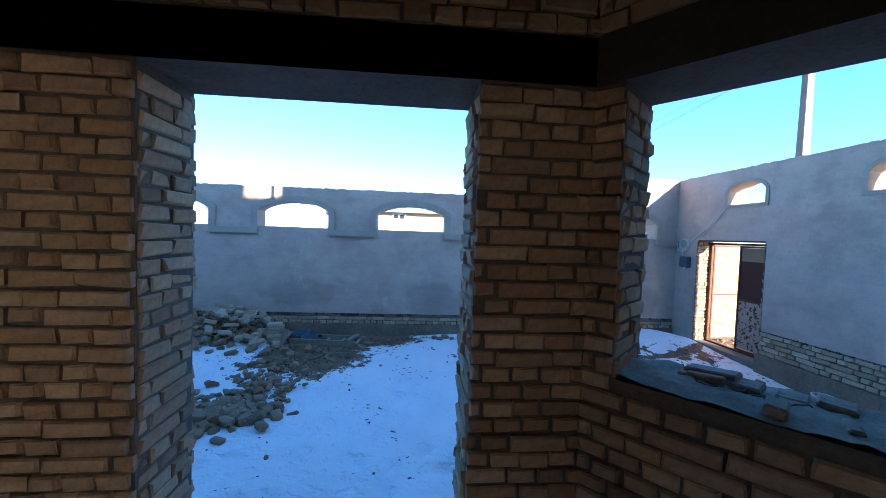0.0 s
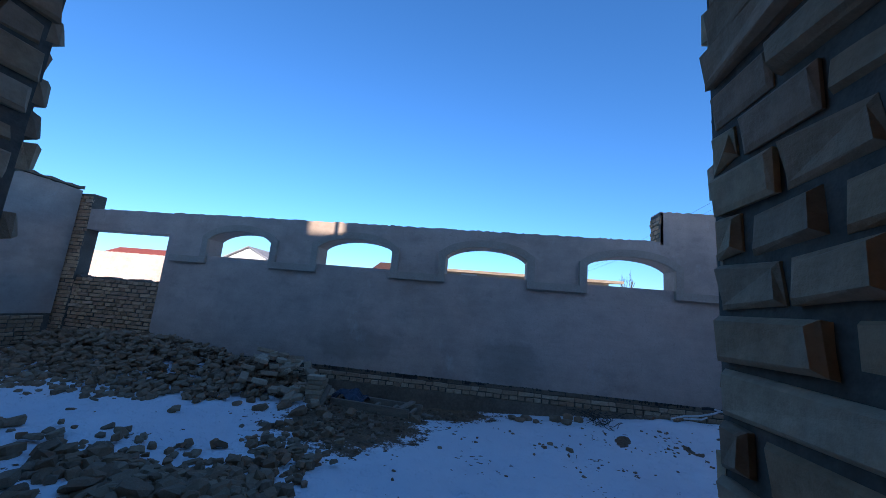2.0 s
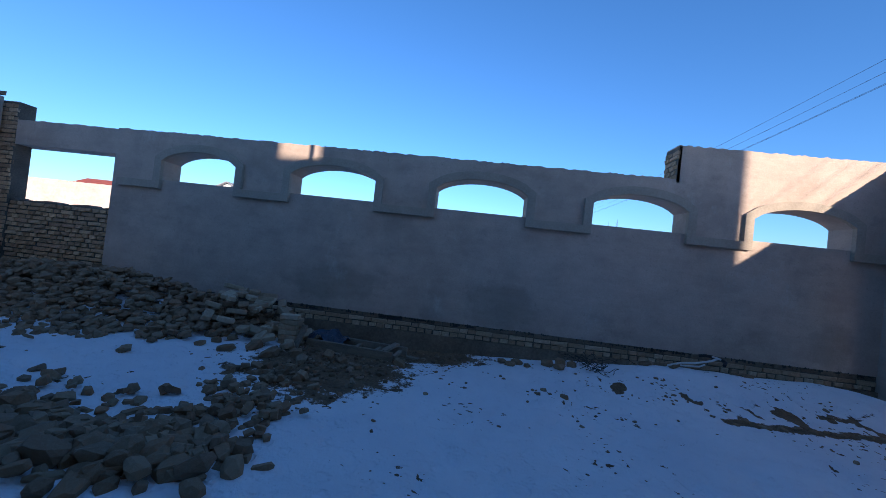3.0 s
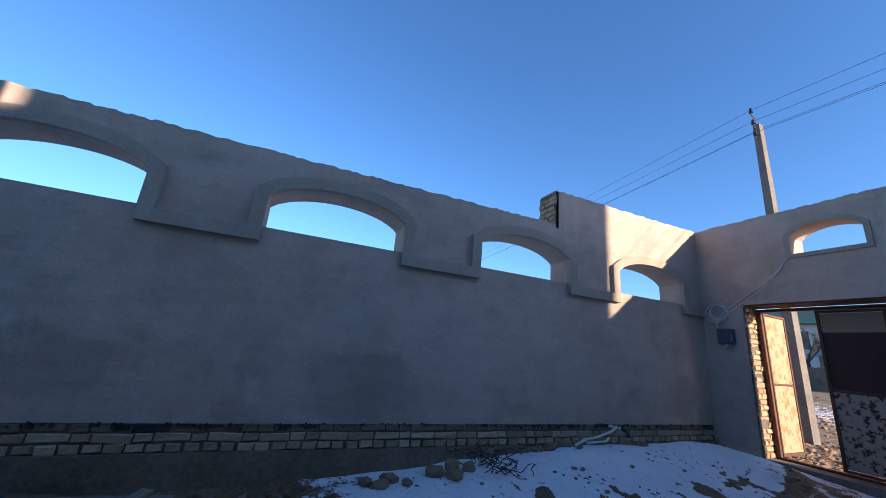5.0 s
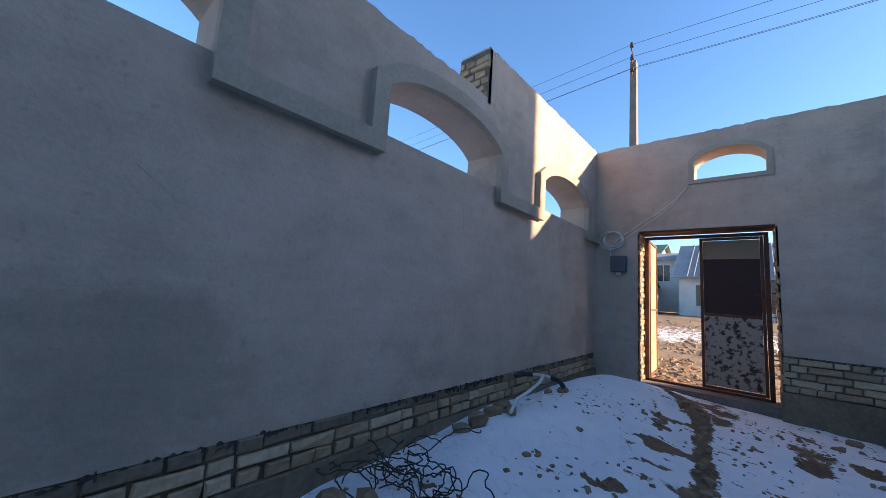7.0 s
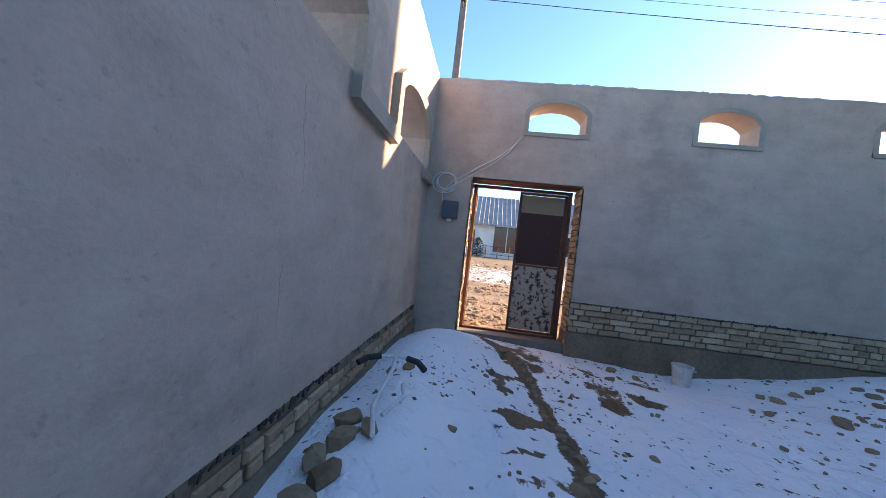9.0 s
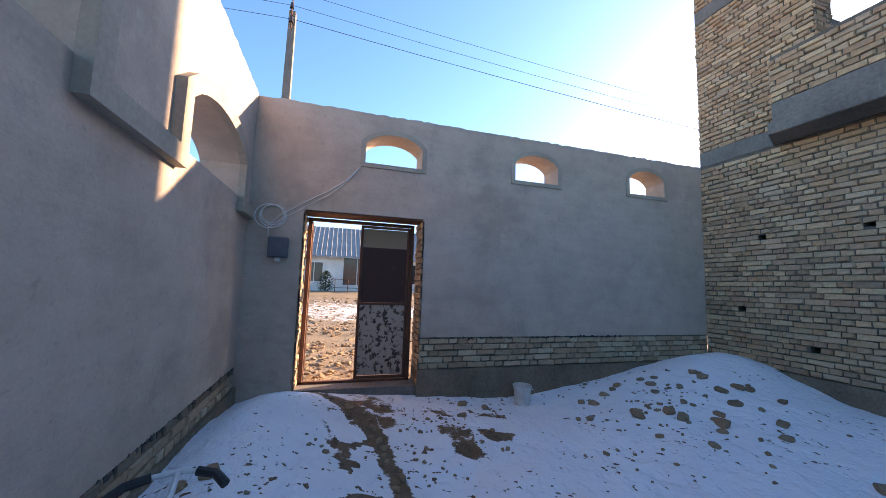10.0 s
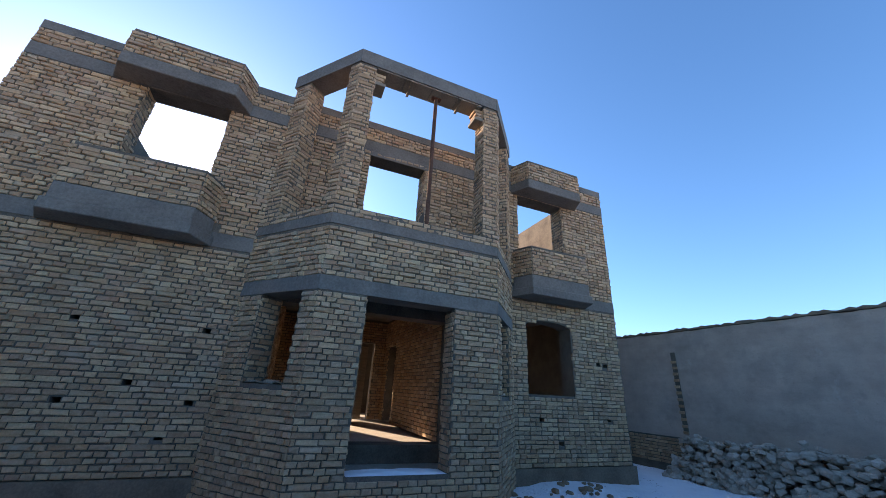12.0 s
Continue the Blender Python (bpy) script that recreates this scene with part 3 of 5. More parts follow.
# ---------------------------------------------------------------- west side
WEST_N = (-8.2, FENCE_Y)
lintel = solid("wall_north_lintel", Wall(-8.1, FENCE_Y, 1, 0), 0, 2.10, 2.43, 2.87, 0.36, PLASTER, (), 0.01)
tagged(lintel, "plastered lintel over the bricked-up opening", "lintel", kind="structure")
in_face = Wall(-8.0, FENCE_Y + 0.05, 1, 0)
low = solid("infill_wall", in_face, 0, 2.0, -0.6, 1.46, 0.22, MORTAR, (), 0.03)
tagged(low, "rough dry-laid brick infill below the lintel", "brick wall", kind="structure")
rw_ = random.Random(15)
masonry(in_face, [(a + rw_.uniform(-0.01, 0.01), b + rw_.uniform(-0.006, 0.006), c - 0.01) for a, b, c in lay(0, 2.0, -0.1, 1.46, [])], low, (0, 3, 0.3, 2), 250, out=0.025)
W_LEN = 20.05
west_face = Wall(-7.27, -14.4, WEST_N[0] + 7.27, WEST_N[1] + 14.4)
west = solid("wall_west", west_face, 0, W_LEN, 0.66, 3.24, 0.28, PLASTER, (), 0.012)
coping = solid("coping_west", west_face, 0, W_LEN, 3.255, 3.31, 0.34, FOOTING, (), 0.03, out=0.03)
tagged(coping, "rough brown mortar coping along the boundary wall", "coping", kind="structure")
tagged(west, "long grey plastered boundary wall", "wall", kind="structure")
w_foot = solid("plinth_west", west_face, 0, W_LEN, -1.0, 0.658, 0.3, MORTAR, out=-0.01)
tagged(w_foot, "bare brick foot of the boundary wall", "brick plinth", kind="structure")
masonry(west_face, lay(8, W_LEN - 0.1, 0.02, 0.65, []), w_foot, None, out=0.008)
for uu, z0, z1 in ((12.6, 0.75, 2.72),):
    tx, ty, _ = west_face.at(uu, 0)
    tooth = Wall(tx, ty, west_face.ux, west_face.uy)
    to = solid("pilaster_stub", tooth, 0, 0.12, z0, z1, 0.06, MORTAR, out=0.02)
    tagged(to, "toothed brick stub left in the plastered wall", "brick stub", kind="structure")
    masonry(tooth, [(rw_.uniform(-0.02, 0), z0 + 0.154 * k, 0.13) for k in range(int((z1 - z0) / 0.154))], to, (-1, 1, 0, 3), 40, out=0.05)
stub = Wall(-8.05, FENCE_Y - 0.02, 1, 0)
st = solid("wall_corner_pier", stub, -0.3, 0.10, -0.5, 3.18, 0.26, MORTAR, out=-0.01)
tagged(st, "bare brick pier at the corner of the walls", "brick pier", kind="structure")
masonry(stub, lay(-0.28, 0.1, 0.3, 3.17, []), st, (-1, 1, 0, 4), 90, out=0.006)

# ---------------------------------------------------------------- house
house_front = Wall(GATE_X, HOUSE_Y, -1, 0)
HX = lambda x: GATE_X - x
h_holes = [(HX(4.78), HX(3.48), 3.9, 6.04, 0.0), (HX(0.88), HX(-0.34), 3.4, 5.92, 0.0), (HX(-2.72), HX(-4.02), 3.9, 5.94, 0.0), (HX(-2.86), HX(-4.03), 1.465, 2.86, 0.16), (HX(1.95), HX(-1.10), 0.57, 2.66, 0.0)]
# square holes left by the scaffolding
PUTLOG = [(5.53, 2.03), (4.42, 2.07), (5.85, 0.97), (4.27, 1.03), (2.86, 2.04), (2.83, 1.05), (5.0, 0.50), (3.6, 1.28), (3.05, 0.62), (-4.95, 2.1), (-4.75, 2.12), (-3.15, 0.97), (-4.9, 1.0), (-3.6, 0.55)]
put_holes = [(HX(x) - 0.055, HX(x) + 0.055, z, z + 0.075, 0.0) for x, z in PUTLOG]
HOUSE_END = HX(-5.42)
front = solid("wall_house_front", house_front, 0, HOUSE_END, 0.19, 6.60, 0.38, MORTAR, h_holes + put_holes)
tagged(front, "unfinished buff brick front of a two-storey house", "house wall", kind="structure")
face_rows = lay(0.0, HOUSE_END, 0.20, 3.38, h_holes + put_holes + [(HX(2.5), HX(-2.5), 0, 3.4, 0)], rng=random.Random(31))
face_rows += lay(0.0, HOUSE_END, 3.645, 6.03, h_holes + [(HX(5.3), HX(3.1), 3.3, 3.8, 0), (HX(-2.3), HX(-4.5), 3.2, 3.7, 0)], 1, random.Random(32))
face_rows += lay(0.0, HOUSE_END, 6.30, 6.60, [], 0, random.Random(33))
masonry(house_front, face_rows, front, (HX(6.4), HX(4.6), 0.4, 2.6), 300)
for name, z0, z1 in (("ring_beam_lower", 3.392, 3.64), ("ring_beam_upper", 6.045, 6.29)):
    rb = solid(name, house_front, 0.0, HOUSE_END, z0, z1, 0.39, CONCRETE, [h for h in h_holes if h[2] < z0 and h[3] > z1], out=0.012)
    tagged(rb, "grey concrete ring beam", "ring beam", kind="structure")
cap = solid("ring_beam_top", house_front, 0.0, HOUSE_END, 6.602, 6.77, 0.40, CONCRETE, out=0.014)
tagged(cap, "grey concrete capping beam along the top", "ring beam", kind="structure")
base = solid("house_footing", house_front, 0.0, HOUSE_END + 0.05, -1.0, 0.186, 0.5, FOOTING, out=0.05)
tagged(base, "grey concrete house footing", "footing", kind="structure")
for h in h_holes[:3]:
    for u, d in ((h[0], 1), (h[1], -1)):
        rw = Wall(house_front.at(u, 0)[0], HOUSE_Y, 0, -1) if d > 0 else Wall(house_front.at(u, 0)[0], HOUSE_Y - 0.38, 0, 1)
        jo = solid("window_jamb", rw, 0.0, 0.38, h[2], h[3], 0.02, MORTAR, out=0.002)
        tagged(jo, "bare brick side of an upper opening", "brick jamb", kind="structure")
        masonry(rw, lay(0, 0.38, h[2], h[3], []), jo, out=0.01)
# the unseen stretch behind the house is added to shade the boundary wall
side = solid("wall_house_west", Wall(-5.42, HOUSE_Y, 0, -1), 0.38, 16.0, -0.5, 6.75, 0.38, MORTAR, out=0.0)
tagged(side, "brick side wall of the house", "house wall", kind="structure")
side2 = solid("wall_house_east", Wall(GATE_X, -10.3, 0, 1), 0.0, 8.6, -0.5, 6.75, 0.38, MORTAR)
tagged(side2, "brick side wall of the house", "house wall", kind="structure")
# added out of view: keeps sun off the yard wall; top notch shapes its patch
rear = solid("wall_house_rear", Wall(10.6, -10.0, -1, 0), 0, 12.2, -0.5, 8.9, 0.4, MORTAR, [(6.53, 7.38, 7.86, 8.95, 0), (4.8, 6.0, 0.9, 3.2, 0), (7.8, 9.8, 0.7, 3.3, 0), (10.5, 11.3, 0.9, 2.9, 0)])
# its lower openings are invented to let sunlight brighten the hall
tagged(rear, "unseen rear wall added to shape sunlight on the yard wall", "house wall", kind="structure")
rear2 = solid("wall_house_rear_low", Wall(-1.6, -10.0, -1, 0), 0, 4.3, -0.5, 6.5, 0.4, MORTAR)
tagged(rear2, "brick rear wall of the house", "house wall", kind="structure")
up_floor = part("ceiling_ground_storey", box_bm(-5.45, 6.03, -9.9, HOUSE_Y - 0.36, 3.40, 3.62), CONCRETE, None)
tagged(up_floor, "bare concrete slab over the ground storey", "ceiling", kind="structure")
hall = part("floor_hall", box_bm(-5.3, 6.0, -9.9, HOUSE_Y - 0.42, 0.2, 0.52), DUST, None)
tagged(hall, "dusty raised concrete hall floor with blown snow", "floor", kind="structure")
hall_w = Wall(-1.10, -6.3, 0, 1)
hw = solid("wall_hall_west", hall_w, 0.0, 4.6, 0.57, 3.40, 0.25, MORTAR, [(0.4, 1.3, 0.57, 2.6, 0)])
tagged(hw, "bare brick wall of the hall", "wall", kind="structure")
masonry(hall_w, lay(0.0, 4.6, 0.58, 3.38, [(0.4, 1.3, 0.57, 2.6, 0)]), hw, (3.3, 4.6, 0.6, 2.6), 200)
hall_e = Wall(2.0, -1.70, 0, -1)
he = solid("wall_hall_east", hall_e, 0.0, 4.6, 0.57, 3.40, 0.25, MORTAR)
tagged(he, "bare brick wall of the hall", "wall", kind="structure")
masonry(hall_e, lay(0.0, 4.6, 0.58, 3.38, []), he)
# added wall that keeps the bay window dark against the rear openings
eb = solid("wall_room_east", Wall(6.0, -6.3, -1, 0), 0.0, 3.78, 0.5, 3.40, 0.25, MORTAR)
tagged(eb, "cross wall added behind the bay to block rear daylight", "wall", kind="structure")
hall_b = Wall(2.2, -6.3, -1, 0)
# the first opening is added to pass sunlight from the rear
hb = solid("wall_hall_back", hall_b, 0.0, 3.6, 0.57, 3.40, 0.25, MORTAR, [(1.0, 1.75, 0.57, 3.0, 0), (2.0, 2.95, 0.57, 2.7, 0)])
tagged(hb, "bare brick back wall of the hall", "wall", kind="structure")
masonry(hall_b, lay(0.0, 3.6, 0.58, 3.38, [(1.0, 1.75, 0.57, 3.0, 0), (2.0, 2.95, 0.57, 2.7, 0)]), hb)
inner_side = Wall(-5.12, -9.6, 0, 1)
si = solid("wall_house_west_inner", inner_side, 0, 7.8, 3.63, 6.7, 0.02, MORTAR, out=0.002)
tagged(si, "sunlit brick inside of the upper side wall", "house wall", kind="structure")
masonry(inner_side, lay(3.0, 7.8, 3.64, 6.7, []), si)


def crack(wall, u, z, length, seed, lean=-0.2):
    """A hairline crack wandering down the plaster."""
    r, pts = random.Random(seed), []
    way = 0.0
    for k in range(int(length / 0.035)):
        pts.append(wall.at(u, z, 0.0004))
        way = 0.6 * way + r.uniform(-0.016, 0.016)
        u, z = u + lean * 0.035 + way, z - 0.035 + r.uniform(-0.01, 0.01)
    ob = part("plaster_crack", rod_bm(pts, 0.0006, 4, taper=0.3), MORTAR, None)
    tagged(ob, "hairline crack in the plaster", "crack", kind="structure")


crack(fence, 3.05 + F0, 1.75, 0.62, 1, 0.12)
crack(fence, 3.0 + F0, 0.95, 0.4, 2, -0.18)
crack(fence, 2.75 + F0, 1.95, 0.12, 3, 1.2)
crack(fence, 0.9 + F0, 1.45, 0.2, 4, 1.8)
crack(fence, -1.2 + F0, 2.8, 0.35, 5, -0.1)
crack(gate_wall, GY(3.55), 3.3, 0.5, 6, 0.1)
crack(gate_wall, GY(3.3), 2.25, 0.3, 7, 1.2)

# ---------------------------------------------------------------- bay
A_, B_, C_, D_ = (2.55, HOUSE_Y), (1.455, -0.077), (-1.42, -0.077), (-2.51, HOUSE_Y)
BAY = [("east", Wall(*A_, B_[0] - A_[0], B_[1] - A_[1]), math.dist(A_, B_), (0.51, 1.36, 1.39, 2.66, 0)),
       ("front", Wall(*B_, -1, 0), B_[0] - C_[0], (0.689, 2.098, 0.38, 2.66, 0)),
       ("west", Wall(*C_, D_[0] - C_[0], D_[1] - C_[1]), math.dist(C_, D_), (0.30, 1.14, 1.39, 2.66, 0))]
THICK = 0.38


def reveals(wall, hole, parent, seed):
    """Brick faces on both sides of an opening."""
    for u, d in ((hole[0], 1), (hole[1], -1)):
        x, y, _ = wall.at(u, 0, 0 if d > 0 else -THICK)
        rw = Wall(x, y, -wall.nx * d, -wall.ny * d)
        near = (0, 1, 0, 3)
        masonry(rw, lay(0.012, THICK - 0.012, hole[2] + 0.008, hole[3], [], seed % 3), parent, near, 60, out=0.011, seed=seed)


for i, (side_name, w, length, hole) in enumerate(BAY):
    wall_ob = solid("wall_bay_" + side_name, w, 0, length, -0.6, 3.69, THICK, MORTAR, [hole])
    tagged(wall_ob, "buff brick bay wall with an open window or doorway", "bay wall", kind="structure")
    rows = lay(0, length, -0.2, 2.655, [hole], i, random.Random(40 + i)) + lay(0, length, 2.885, 3.69, [], i, random.Random(50 + i))
    masonry(w, rows, wall_ob, (0.0, length, 0.5, 2.6), 150, seed=60 + i)
    reveals(w, hole, wall_ob, 70 + i)
    # inner face
    cut = 0.172
    x, y, _ = w.at(length - (cut if i < 2 else 0.0), 0, -THICK)
    back = Wall(x, y, -w.ux, -w.uy)
    inner = length - (2 * cut if i == 1 else cut)
    off = length - (cut if i < 2 else 0.0)
    inner_hole = (off - hole[1], off - hole[0], hole[2], hole[3], 0)
    rows = lay(0, inner, 0.34, 2.655, [inner_hole], i + 1, random.Random(80 + i)) + lay(0, inner, 2.885, 3.5, [], i, random.Random(85 + i))
    masonry(back, rows, wall_ob, (-0.1, inner, 0.4, 2.6), 300, seed=90 + i, out=0.024)
    for nm, z0, z1 in (("bay_beam_lower", 2.662, 2.875), ("bay_beam_upper", 3.692, 3.86)):
        bb = solid(nm, w, -0.004, length + 0.004, z0, z1, THICK + 0.012, CONCRETE, out=0.012)
        tagged(bb, "grey concrete beam round the bay", "ring beam", kind="structure")
    pa = solid("bay_parapet", w, 0, length, 3.862, 4.02, 0.25, MORTAR)
    tagged(pa, "two brick courses of the balcony parapet", "parapet", kind="structure")
    masonry(w, lay(0, length, 3.87, 4.03, [], i), pa, out=0.01)
sr = random.Random(19)
for n_, w, length, hole in (BAY[0], BAY[2]):
    owner = bpy.data.objects["wall_bay_" + n_]
    nu, nd, verts, faces = 26, 14, [], []
    for j in range(nd + 1):
        for i in range(nu + 1):
            u = hole[0] + 0.004 + (hole[1] - hole[0] - 0.008) * i / nu
            o = 0.002 - (THICK + 0.002) * j / nd
            z = hole[2] + 0.016 + 0.020 * noise.noise(Vector((u * 7, o * 9, 2))) + 0.012 * noise.noise(Vector((u * 23, o * 23, 5)))
            verts.append(w.at(u, max(z, hole[2] + 0.003), o))
    for j in range(nd):
        for i in range(nu):
            k = j * (nu + 1) + i
            faces.append((k, k + 1, k + nu + 2, k + nu + 1))
    as_object("mortar_bed", verts, faces, SILL, owner, True)
    for k in range(9):
        u = hole[0] + 0.07 + (hole[1] - hole[0] - 0.14) * sr.random()
        o = -0.05 - 0.06 * sr.random() if k < 6 else -0.10 - 0.22 * sr.random()
        long_ = sr.uniform(0.07, 0.20) if k < 6 else sr.uniform(0.03, 0.07)
        bl = part("brick", box_bm(-long_ / 2, long_ / 2, -0.05, 0.05, 0, sr.uniform(0.02, 0.05), 0.007), SILL if k % 3 else BRICK, owner)
        x, y, _ = w.at(u, 0, o)
        bl.matrix_basis = pose(x, y, hole[2] + 0.008, sr.uniform(-5, 5), sr.uniform(-5, 5), math.degrees(math.atan2(w.uy, w.ux)) + sr.uniform(-12, 12))
    for k in range(3):
        u, o, pts = hole[0] + sr.uniform(0.1, 0.6), -0.2, []
        for i in range(10):
            u, o = u + sr.uniform(-0.01, 0.035), o + sr.uniform(-0.03, 0.03)
            pts.append(w.at(min(max(u, hole[0] + 0.02), hole[1] - 0.02), hole[2] + 0.035 + sr.uniform(0, 0.012), o))
        part("wire", rod_bm(pts, 0.003, 5), BITUMEN, owner)
slab = bmesh.new()
v = [slab.verts.new((*p, z)) for z in (3.5, 3.68) for p in ((2.3, HOUSE_Y + 0.004), (1.36, -0.27), (-1.33, -0.27), (-2.26, HOUSE_Y + 0.004))]
for q in ((0, 1, 2, 3), (7, 6, 5, 4), (0, 4, 5, 1), (1, 5, 6, 2), (2, 6, 7, 3), (3, 7, 4, 0)):
    slab.faces.new([v[k] for k in q])
tagged(part("ceiling_bay", slab, CONCRETE, None), "bare concrete balcony slab over the bay", "ceiling", kind="structure")
bf = bmesh.new()
v = [bf.verts.new((*p, z)) for z in (-0.5, 0.30) for p in ((2.3, HOUSE_Y - 0.1), (1.36, -0.2), (-1.33, -0.2), (-2.26, HOUSE_Y - 0.1))]
for q in ((0, 1, 2, 3), (7, 6, 5, 4), (0, 4, 5, 1), (1, 5, 6, 2), (2, 6, 7, 3), (3, 7, 4, 0)):
    bf.faces.new([v[k] for k in q])
tagged(part("floor_bay", bf, DUST, None), "concrete floor of the bay below the hall", "floor", kind="structure")

# upper columns, their bricks and the beam that they carry
COLS = [("east", 0.05, 0.42), ("east", 1.656 - 0.22, 1.656), ("front", 0.0, 0.30), ("front", 2.575, 2.875), ("west", 0.0, 0.22), ("west", 1.23, 1.60)]
walls_by = {n: (w, l) for n, w, l, _ in BAY}
for k, (n, a, b) in enumerate(COLS):
    w, _ = walls_by[n]
    cl = solid("bay_column", w, a, b, 4.03, 7.0, 0.36, MORTAR, out=-0.008)
    tagged(cl, "slender buff brick column of the open balcony", "column", "balcony columns", kind="structure")
    masonry(w, lay(a, b, 4.035, 6.99, [], k), cl, (a, b, 4, 7), 60, seed=100 + k, out=0.004)
    x, y, _ = w.at(b, 0, -0.37)
    masonry(Wall(x, y, -w.ux, -w.uy), lay(0, b - a, 4.035, 6.99, [], k + 1), cl, seed=110 + k, out=0.012)
    for u, d in ((a, -1), (b, 1)):
        x, y, _ = w.at(u, 0, -0.36 if d < 0 else 0.0)
        rw = Wall(x, y, w.nx * (1 if d < 0 else -1), w.ny * (1 if d < 0 else -1))
        masonry(rw, lay(0, 0.36, 4.035, 6.99, [], k + 2), cl, seed=120 + k, out=0.012)
for n, (w, l) in walls_by.items():
    rb = solid("balcony_beam", w, -0.02 if n != "front" else -0.005, l + (0.02 if n != "front" else 0.005), 7.002, 7.30, 0.40, CONCRETE, out=0.02)
    tagged(rb, "grey concrete beam over the balcony columns", "ring beam", kind="structure")
w = walls_by["front"][0]
for k in range(4):
    x0 = 1.13 - k * 0.555
    pl = part("formwork_board", box_bm(x0 - 0.54, x0, -0.44, -0.08, 6.972, 6.998, 0.003), WOOD, None)
    tagged(pl, "raw formwork board under the concrete beam", "board", "formwork boards")
for x0 in (0.95, 0.45, -0.62, -1.0):
    bt = part("batten", box_bm(x0 - 0.025, x0 + 0.025, -0.47, -0.05, 6.93, 6.971, 0.003), WOOD, None)
    tagged(bt, "wooden batten nailed across the formwork", "batten", "formwork battens")


def corbel(x, sx):
    e = empty("corbel", (x, -0.26, 6.62), "brick and timber bracket under the beam", "bracket", "column brackets")
    part("timber_block", box_bm(-0.02 if sx > 0 else -0.2, 0.2 if sx > 0 else 0.02, -0.16, 0.16, 0.0, 0.07, 0.005), WOOD, e)
    for j in range(3):
        part("brick", box_bm(-0.02 if sx > 0 else -0.13 - 0.03 * j, 0.13 + 0.03 * j if sx > 0 else 0.02, -0.14, 0.12, 0.075 + j * 0.08, 0.145 + j * 0.08, 0.005), BRICK, e)


corbel(-1.12, 1)
corbel(1.15, -1)
prop = empty("steel_prop", (-0.12, -0.28, 3.69), "rusty steel prop holding up the balcony beam", "prop")
part("tube", rod_bm([(0, 0, 0.02), (0, 0, 3.24)], 0.038, 12), RUSTY, prop)
part("base_plate", box_bm(-0.08, 0.08, -0.08, 0.08, 0.0, 0.02, 0.003), RUSTY, prop)
part("head_plate", box_bm(-0.10, 0.10, -0.05, 0.05, 3.24, 3.27, 0.003), RUSTY, prop)
sw = Wall(-0.30, -1.02, -1, 0)
sb = solid("brick_stub", sw, 0, 0.26, 3.69, 4.75, 0.29, MORTAR)
tagged(sb, "broken brick stub beside the balcony door", "brick stub", kind="structure")
masonry(sw, lay(0, 0.26, 3.7, 4.86, []), sb, out=0.012)
dl = solid("lintel_balcony", house_front, HX(1.05), HX(-0.5), 5.925, 6.042, 0.39, CONCRETE, out=0.016)
tagged(dl, "concrete lintel over the balcony door", "lintel", kind="structure")


def prism(name, pts, z0, z1, material, label, category):
    bm = bmesh.new()
    a = [bm.verts.new((*p, z0)) for p in pts]
    b = [bm.verts.new((*p, z1)) for p in pts]
    bm.faces.new(a[::-1])
    bm.faces.new(b)
    for k in range(len(pts)):
        bm.faces.new((a[k], a[(k + 1) % len(pts)], b[(k + 1) % len(pts)], b[k]))
    bmesh.ops.recalc_face_normals(bm, faces=bm.faces)
    bmesh.ops.bevel(bm, geom=list(bm.edges), offset=0.012, segments=1, affect="EDGES")
    return tagged(part(name, bm, material, None), label, category, kind="structure")


def oriel(x_east, x_west, low=0.0):
    """A shallow brick tray with a canopy over it, on the upper storey."""
    y0, y1 = HOUSE_Y + 0.016, -0.88
    plan = lambda g: [(x_east + 0.20 + g, y0), (x_east + g * 0.6, y1 + g), (x_west - g * 0.6, y1 + g), (x_west - 0.20 - g, y0)]
    prism("oriel_slab", plan(0.06), 3.38, 3.55, CONCRETE, "cast concrete slab jutting from the house front", "oriel slab")
    prism("oriel_band", plan(0.01), 3.552, 3.82, CONCRETE, "concrete band above the oriel slab", "oriel band")
    prism("oriel_canopy", plan(0.02), 6.05 - low, 6.29 - low, CONCRETE, "concrete canopy slab over the upper opening", "canopy")
    p = plan(0.0)
    for a, b in zip(p, p[1:]):
        w, l = Wall(*a, b[0] - a[0], b[1] - a[1]), math.dist(a, b)
        for z0, z1 in ((3.822, 4.48), (6.292 - low, 6.80 - low)):
            ob = solid("oriel_wall", w, 0, l, z0, z1, 0.20, MORTAR)
            tagged(ob, "low brick wall of the oriel", "oriel wall", kind="structure")
            masonry(w, lay(0, l, z0 + 0.005, z1, []), ob, (0, l, 3, 4.4), 40, seed=int(l * 100))


oriel(5.06, 3.40)
oriel(-2.76, -4.26, 0.10)

# ---------------------------------------------------------------- gate
gate = empty("metal_gate", (GATE_X + 0.29, 5.045, -0.05), "rusty two-leaf steel gate, one leaf open, flaking paint", "gate")


def bars(pts_list, thick, name, material, parent):
    bm = bmesh.new()
    for p in pts_list:
        box_bm(*p, 0.004, bm)
    return part(name, bm, material, parent)


GW = 1.375
for nm, p in (("frame_post", (-0.03, 0.03, -0.05, 0.0, 0, 2.03)), ("frame_post", (-0.03, 0.03, -GW, -GW + 0.05, 0, 2.03)), ("frame_head", (-0.03, 0.03, -GW, 0.0, 2.03, 2.07)), ("frame_sill", (-0.03, 0.03, -GW, 0.0, 0.0, 0.03))):
    part(nm, box_bm(*p, 0.004), RUSTY, gate)


